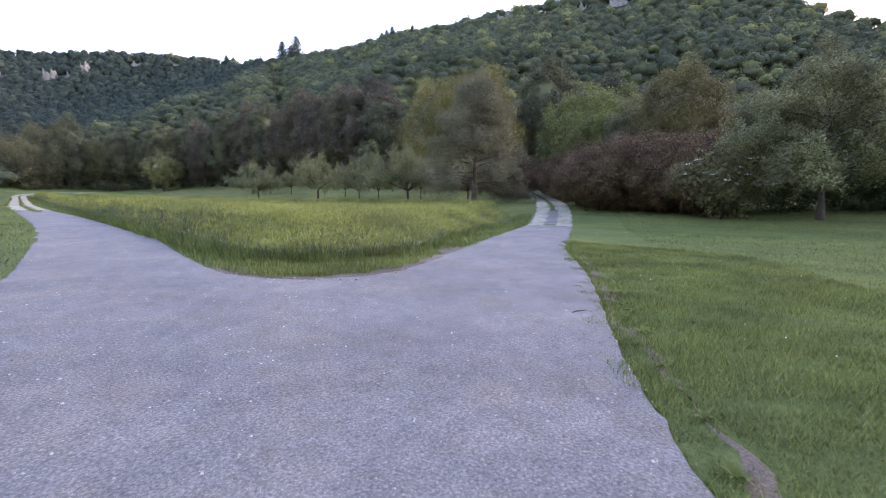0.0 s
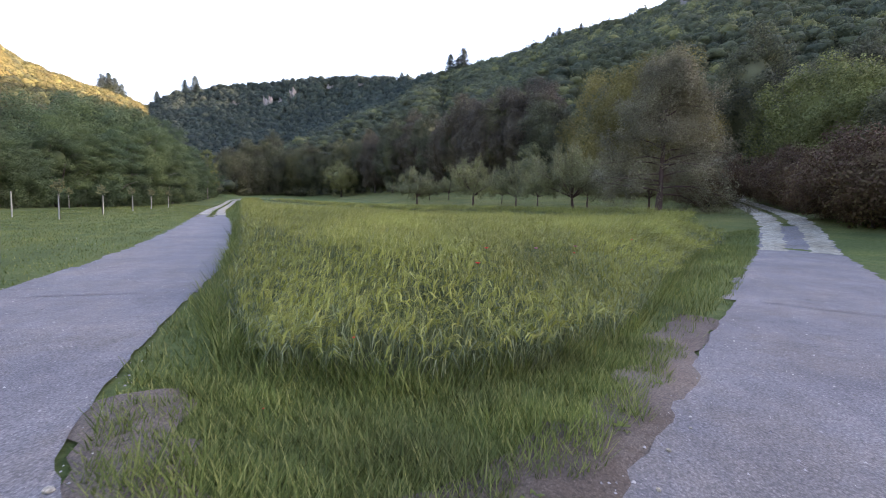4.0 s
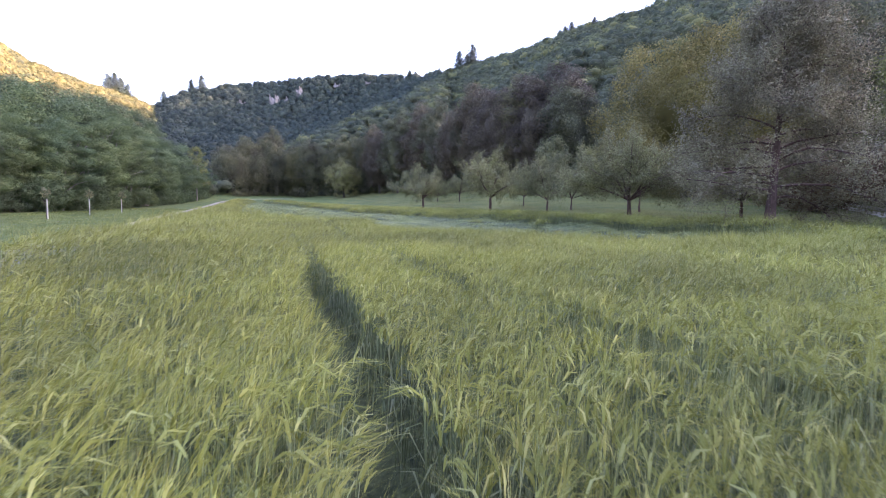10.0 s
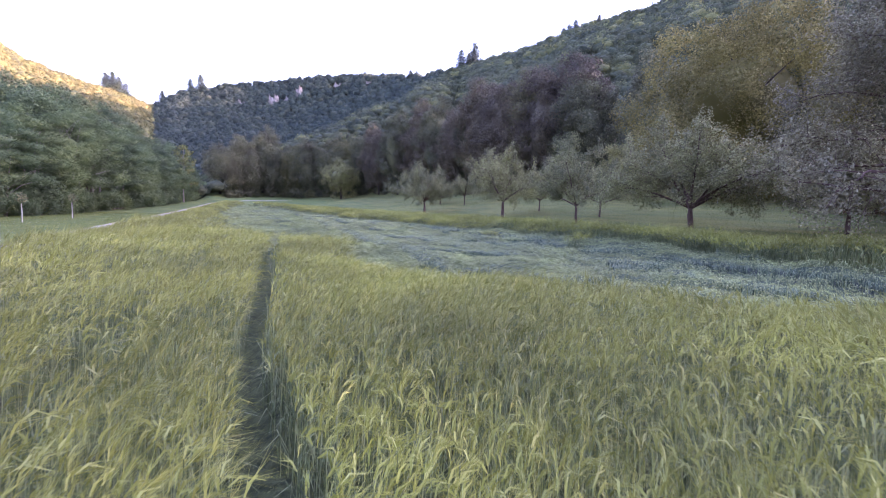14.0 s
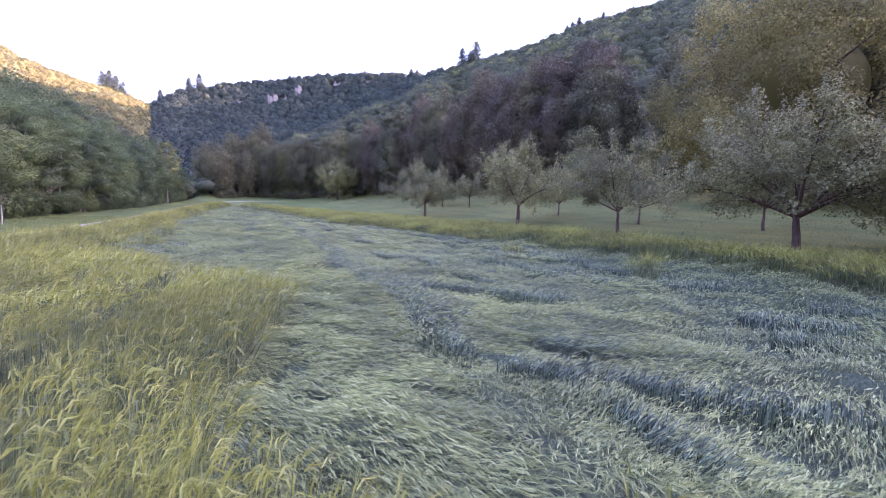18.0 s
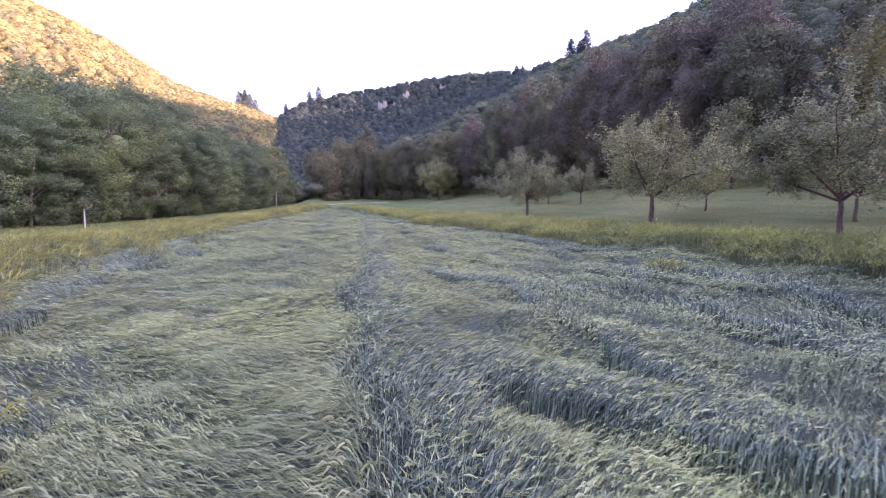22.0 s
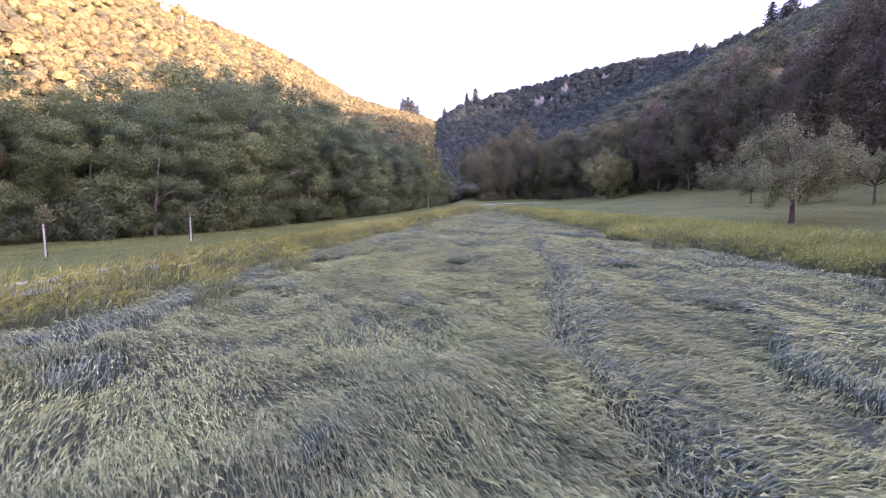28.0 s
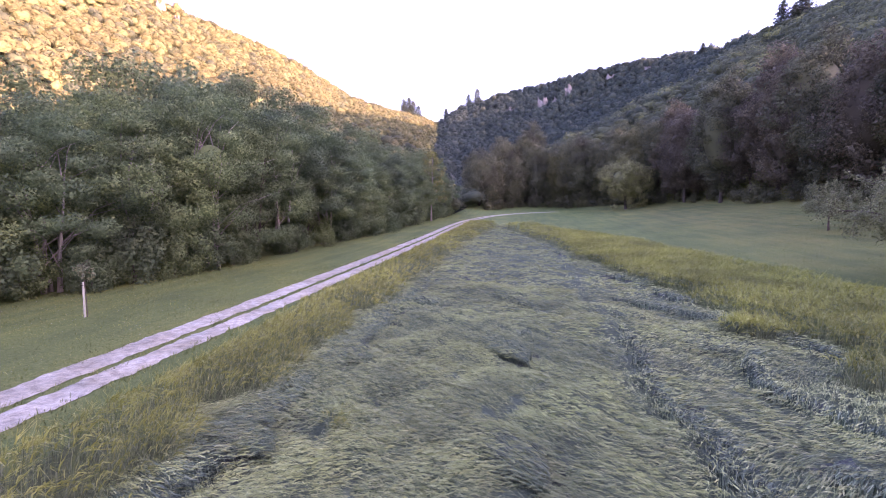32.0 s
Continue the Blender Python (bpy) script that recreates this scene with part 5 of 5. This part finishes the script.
def bare_post(x, y):
    bm = bmesh.new()
    tube(bm, [(0, 0, -0.2), (0.01, 0.0, 0.8), (0.0, 0.01, 1.42), (0.0, 0.01, 1.45)], [0.04, 0.038, 0.037, 0.024], 9)
    me = bpy.data.meshes.new("wooden_post")
    bm.to_mesh(me)
    bm.free()
    me.materials.append(M_STAKE)
    tagged(place(new("wooden_post", me), x, y), "short pale wooden post standing in the grass", "post", "wooden posts by the stream")


bare_post(-8.9, 37.5)


# ---- poppies and small flowers ----
def flower(name, mat, petals, size, high, label):
    root = new(name)
    bm = bmesh.new()
    tube(bm, [(0, 0, 0), (0.02, 0.01, high * 0.6), (0.0, 0.02, high)], [0.003, 0.0025, 0.002], 5)
    part("stem", bm, M_STEM, root)
    for k in range(petals):
        a = k * math.tau / petals
        bm = bmesh.new()
        rows = []
        for i, (r, w, z) in enumerate(((0.1, 0.25, 0.0), (0.55, 0.75, 0.28), (1.0, 0.55, 0.55))):
            rows.append([bm.verts.new((size * (r * math.cos(a) - s * w * math.sin(a)), 0.02 + size * (r * math.sin(a) + s * w * math.cos(a)), high + size * (z + 0.12 * abs(s)))) for s in (-1, 0, 1)])
        for p, q in zip(rows, rows[1:]):
            for j in (0, 1):
                bm.faces.new((p[j], p[j + 1], q[j + 1], q[j]))
        part("petal", bm, mat, root)
    bm = bmesh.new()
    bmesh.ops.create_icosphere(bm, subdivisions=1, radius=size * 0.22, matrix=Matrix.Translation((0, 0.02, high + size * 0.1)))
    part("seed_head", bm, M_BUSH, root)
    root["label"], root["category"] = label, "flower"
    return root


poppy = flower("poppy", M_RED, 4, 0.021, 0.90, "scarlet poppy in bloom among the barley")
mallow = flower("pink_flower", M_PINK, 5, 0.020, 0.90, "small pink flower among the barley")
poppy["group"], mallow["group"] = "poppies in the field corner", "pink flowers in the field corner"
place(poppy, 5.43, 8.91)
place(mallow, 6.64, 8.99)
again(mallow, 6.01, 8.84, 1.0)
for i, (x, y) in enumerate(((6.72, 9.1), (9.14, 10.64), (4.9, 8.06))):
    again(poppy, x, y, i * 1.1, 0.9 + 0.03 * i)
for i, (x, y) in enumerate(((3.77, 7.62), (3.2, 7.22))):
    again(poppy, x, y, i + 0.4, 0.5 - 0.25 * i)



def build_daisies():
    """White clover and daisy heads strewn over the mown meadow and the verge."""
    rng = np.random.default_rng(77)
    n = 5200
    x, y = rng.uniform(-11, 0.5, n), rng.uniform(6, 78, n)
    ok = (x < np.interp(y, (5, 8.6, 11.5, 20, 46, 62, 85), (-1.8, -0.5, -0.2, 0.0, -0.9, -1.3, -1.6))) & (soft(x, y, 0.9, 3.0) + 0.5 * rng.normal(size=n) > 0.1)
    xv, yv = rng.uniform(4, 24, 1500), rng.uniform(-8, 13, 1500)
    ov = yv < np.interp(xv, (3.5, 6.8, 10, 15.6, 21.6, 28.7), (1.75, 4.0, 6.5, 10.05, 13.75, 18.4)) - 0.8
    x, y = np.concatenate([x[ok], xv[ov]]), np.concatenate([y[ok], yv[ov]])
    p = np.stack([x, y, land_z(x, y) + 0.05 + 0.04 * rng.random(len(x))], 1)
    cards = leaf_cards(p, 0.005 + 0.004 * rng.random(len(x)), np.tile((0.0, 0.0, 1.0), (len(x), 1)), 0.4, rng, 0.95)
    tagged(new("daisies", cards_mesh("daisies", [cards], M_WHITE)), "tiny white daisy and clover heads in the mown grass", "flowers", kind="stuff")


build_daisies()

# ---- rocks and conifers of the far hills ----
def cliff(x, y, w, h, seed):
    rng = np.random.default_rng(seed)
    n, m = 12, 8
    u, v = np.meshgrid(np.linspace(-0.5, 0.5, n), np.linspace(0, 1, m), indexing='ij')
    az = math.atan2(-(x - CX), y - CY)
    back = 3.0 * v + rng.normal(0, 0.7, u.shape) + 2.5 * np.abs(u) * 2
    side = u * w * (1.25 - 0.25 * v) + rng.normal(0, 0.3, u.shape)
    X = x + side * math.cos(az) - back * math.sin(az)
    Y = y + side * math.sin(az) + back * math.cos(az)
    Z = fz(x, y) - 2.0 + h * v * (0.80 + 0.14 * np.sin(u * 9 + seed) + 0.10 * np.sin(u * 23 + 2 * seed)) + rng.normal(0, 0.4, u.shape)
    ob = new("rock_face", mesh_np("rock_face", np.stack([X, Y, Z], -1).reshape(-1, 3), grid_quads(n, m)[:, ::-1], mats=[M_ROCK]))
    tagged(ob, "pale limestone rock face rising out of the wooded slope", "rock", "rock faces of the hills")


def at_bearing(az, r):
    a = radians(az)
    return CX - r * math.sin(a), CY + r * math.cos(a)


for i, (az, r, w, h) in enumerate(CLIFFS):
    cliff(*at_bearing(az, r), w, h, i)


def spruce(seed):
    rng = np.random.default_rng(seed)
    root = new("spruce")
    bm = bmesh.new()
    tube(bm, [(0, 0, -0.5), (0, 0, 9), (0, 0, 17.5)], [0.28, 0.17, 0.03], 6)
    part("trunk", bm, M_BARK, root)
    cards = []
    for k in range(26):
        z = 3.2 + 14.2 * k / 25
        r = 6.6 * (1 - k / 26) ** 0.5 + 0.2
        n = int(10 + 15 * r)
        a = rng.random(n) * math.tau
        q = 0.25 + 0.75 * np.sqrt(rng.random(n))
        lobes = 0.75 + 0.35 * np.sin(a * 5 + k * 1.7)
        c = np.stack([np.cos(a) * r * q * lobes, np.sin(a) * r * q * lobes, z - 0.35 * r * q + rng.normal(0, 0.08, n)], 1)
        out = np.stack([np.cos(a) * 0.5, np.sin(a) * 0.5, np.ones(n)], 1)
        cards.append(leaf_cards(c, 0.45 + 0.25 * rng.random(n), out, 0.35, rng, 0.55))
    ob = new("crown", cards_mesh("crown", cards, M_CONIFER))
    ob.parent = root
    return root


fir = [spruce(1), spruce(2)]
FIRS = "spruces on the skyline"
for i, (az, r, k) in enumerate(((-25.2, 452, 1.0), (-23.6, 456, 0.9), (-24.5, 466, 0.7), (-36.2, 392, 0.5), (-36.9, 390, 0.55), (-35.6, 392, 0.42), (13.4, 640, 1.1), (12.9, 642, 1.0), (14.0, 638, 0.95),
                                (12.3, 646, 0.85), (6.6, 700, 0.9), (5.6, 690, 1.0), (9.2, 700, 0.8), (-17.5, 566, 0.6), (-18.2, 564, 0.5), (-39.5, 378, 0.42))):
    x, y = at_bearing(az, r)
    ob = place(fir[i], x, y, i, k * 1.35) if i < 2 else again(fir[i % 2], x, y, i * 0.9, k * 1.35)
    tagged(ob, "dark spruce standing above the ridge line", "tree", FIRS)


# ---- stones and a twig at the field corner ----
def stone(x, y, size, seed):
    rng = np.random.default_rng(seed)
    bm = bmesh.new()
    bmesh.ops.create_icosphere(bm, subdivisions=2, radius=size)
    for v in bm.verts:
        v.co = Vector((v.co.x * 1.25, v.co.y, v.co.z * 0.62)) * (1 + rng.normal(0, 0.09))
    me = bpy.data.meshes.new("stone")
    bm.to_mesh(me)
    bm.free()
    me.materials.append(M_GRAVEL)
    ob = new("stone", me)
    ob.matrix_basis = pose(x, y, fz(x, y) + 0.03 + size * 0.35, 0, 0, seed * 50)
    tagged(ob, "small pale limestone lying at the asphalt's edge", "stone", "stones at the field corner")


for i, (x, y, k) in enumerate(((3.52, 5.77, 0.032), (2.86, 6.37, 0.026), (3.12, 6.1, 0.02), (2.3, 7.1, 0.022), (3.0, 6.02, 0.014), (3.9, 5.85, 0.013), (4.4, 6.0, 0.016), (2.55, 6.55, 0.014), (4.9, 6.15, 0.012), (3.3, 5.6, 0.011), (3.36, 5.93, 0.017), (3.62, 5.98, 0.013), (2.95, 6.2, 0.012), (2.72, 6.28, 0.015), (4.15, 5.78, 0.010), (4.62, 5.92, 0.011), (3.75, 5.62, 0.009), (5.25, 6.4, 0.014), (2.42, 6.72, 0.012), (5.6, 6.55, 0.011))):
    stone(x, y, k, i)
bm = bmesh.new()
tube(bm, [(-0.11, 0.0, 0.006), (-0.03, 0.012, 0.011), (0.05, -0.006, 0.009), (0.12, 0.015, 0.006)], [0.005, 0.006, 0.005, 0.003], 6)
twig_mesh = bpy.data.meshes.new("twig")
bm.to_mesh(twig_mesh)
bm.free()
twig_mesh.materials.append(M_BARK)
twig = new("twig", twig_mesh)
twig.matrix_basis = pose(4.36, 2.64, fz(4.36, 2.64) + 0.03, 0, 0, -10)
tagged(twig, "thin dry twig lying on the asphalt", "twig")


# ---- small sign before the wood ----
def box(bm, sx, sy, sz, x=0.0, y=0.0, z=0.0, edge=0.006):
    g = bmesh.ops.create_cube(bm, size=1.0, matrix=Matrix.LocRotScale((x, y, z), Euler((0, 0, 0)), (sx, sy, sz)))
    bmesh.ops.bevel(bm, geom=list({e for v in g["verts"] for e in v.link_edges}), offset=edge, segments=1, affect='EDGES')


sign = new("sign_post")
bm = bmesh.new()
tube(bm, [(0, 0, -0.2), (0.01, 0, 1.2), (0, 0, 2.35)], [0.05, 0.047, 0.043], 10)
part("post", bm, M_STAKE, sign)
bm = bmesh.new()
box(bm, 0.5, 0.03, 0.34, 0, -0.06, 2.05)
board = part("board", bm, M_WHITE, sign, "white painted board")
bm = bmesh.new()
box(bm, 0.56, 0.05, 0.12, 0, -0.07, 2.32)
part("header_strip", bm, M_BLUE, sign, "pale blue strip")
place(sign, 49.2, 52.2, radians(50))
tagged(sign, "small white and pale blue sign on a wooden post", "sign")


# ---- loose grit on the asphalt ----
def build_grit():
    rng = np.random.default_rng(44)
    n = 48000
    x, y = rng.uniform(-3.5, 14, n), rng.uniform(-1.2, 15, n)
    right = np.interp(x, (-4, 0, 2, 3.5, 6.8, 10, 15.6), (-4, -1.0, 0.6, 1.75, 4.0, 6.5, 10.05))
    back = np.interp(x, (2.2, 2.4, 2.75, 3.2, 3.95, 4.95, 6.5, 8.6, 10.9, 14.4), (15, 6.95, 6.4, 6.12, 6.07, 6.35, 7.3, 8.55, 9.85, 12.05))
    left = np.interp(y, (-3, 0.6, 3.6, 6.4, 8.6, 11.5, 15), (-10, -5, -2.2, -0.7, -0.25, -0.05, 0.15))
    lane = x < 2.3
    rim = np.minimum(np.minimum(y - right, np.where(lane, 9, back - y)), x - left)
    ok = (rim > -0.02) & (np.where(lane, True, y < back + 0.02)) & (rng.random(n) < 0.45 + 0.55 * np.exp(-rim / 0.25))
    x, y = x[ok], y[ok]
    n = len(x)
    size = 0.0040 + 0.008 * rng.random(n) ** 3
    z = land_z(x, y) + 0.034
    d = np.array([[1, 0, 0], [0, 1, 0], [-1, 0, 0], [0, -1, 0], [0, 0, 0.9]])
    a = rng.random(n) * math.tau
    ca, sa = np.cos(a)[:, None], np.sin(a)[:, None]
    dx, dy = d[None, :, 0] * (0.7 + 0.6 * rng.random((n, 5))), d[None, :, 1] * (0.7 + 0.6 * rng.random((n, 5)))
    v = np.stack([x[:, None] + size[:, None] * (dx * ca - dy * sa), y[:, None] + size[:, None] * (dx * sa + dy * ca), z[:, None] + size[:, None] * d[None, :, 2]], -1)
    f = np.array([[0, 1, 4], [1, 2, 4], [2, 3, 4], [3, 0, 4]])
    tris = (np.arange(n)[:, None, None] * 5 + f[None]).reshape(-1, 3)
    tagged(new("road_grit", mesh_np("road_grit", v.reshape(-1, 3), tris=tris, mats=[M_GRIT])), "loose pale limestone grit scattered on the asphalt", "grit", kind="stuff")


build_grit()


# ---- weeds at the road's edge ----
def weed(seed):
    rng = np.random.default_rng(seed)
    root = new("weed")
    for k in range(9):
        a, ln, w = k * 0.7 + rng.normal(0, 0.2), 0.07 + 0.06 * rng.random(), 0.016 + 0.01 * rng.random()
        bm = bmesh.new()
        rows = []
        for u, s, z in ((0.05, 0.25, 0.0), (0.4, 1.0, 0.35), (0.75, 0.8, 0.42), (1.0, 0.08, 0.3)):
            rows.append([bm.verts.new((math.cos(a) * ln * u - math.sin(a) * w * s * e, math.sin(a) * ln * u + math.cos(a) * w * s * e, ln * (z + 0.08 * abs(e)) * (0.7 + 0.5 * rng.random()))) for e in (-1, 0, 1)])
        for p, q in zip(rows, rows[1:]):
            for j in (0, 1):
                bm.faces.new((p[j], p[j + 1], q[j + 1], q[j]))
        part("leaf", bm, M_GRASS, root)
    return root


plantain = weed(5)
WEEDS = "weeds along the asphalt edge"
for i, (x, y, k) in enumerate(((3.35, 1.36, 1.1), (3.75, 1.72, 0.8), (4.15, 1.86, 1.3), (4.55, 2.2, 0.9), (5.1, 2.55, 1.2), (5.7, 3.0, 1.0), (6.3, 3.3, 0.8), (2.7, 0.85, 0.9), (2.2, 0.55, 1.2), (4.85, 2.28, 1.4),
                                 (3.0, 6.42, 0.8), (3.6, 6.25, 1.0), (4.3, 6.3, 0.9), (5.2, 6.68, 1.1), (2.6, 6.9, 0.9), (6.0, 7.2, 1.0))):
    tagged(place(plantain, x, y, 0, 0.62 * k, -0.01) if i == 0 else again(plantain, x, y, i * 1.3, 0.62 * k, -0.01), "small green leafy weed growing at the asphalt edge", "weed", WEEDS)
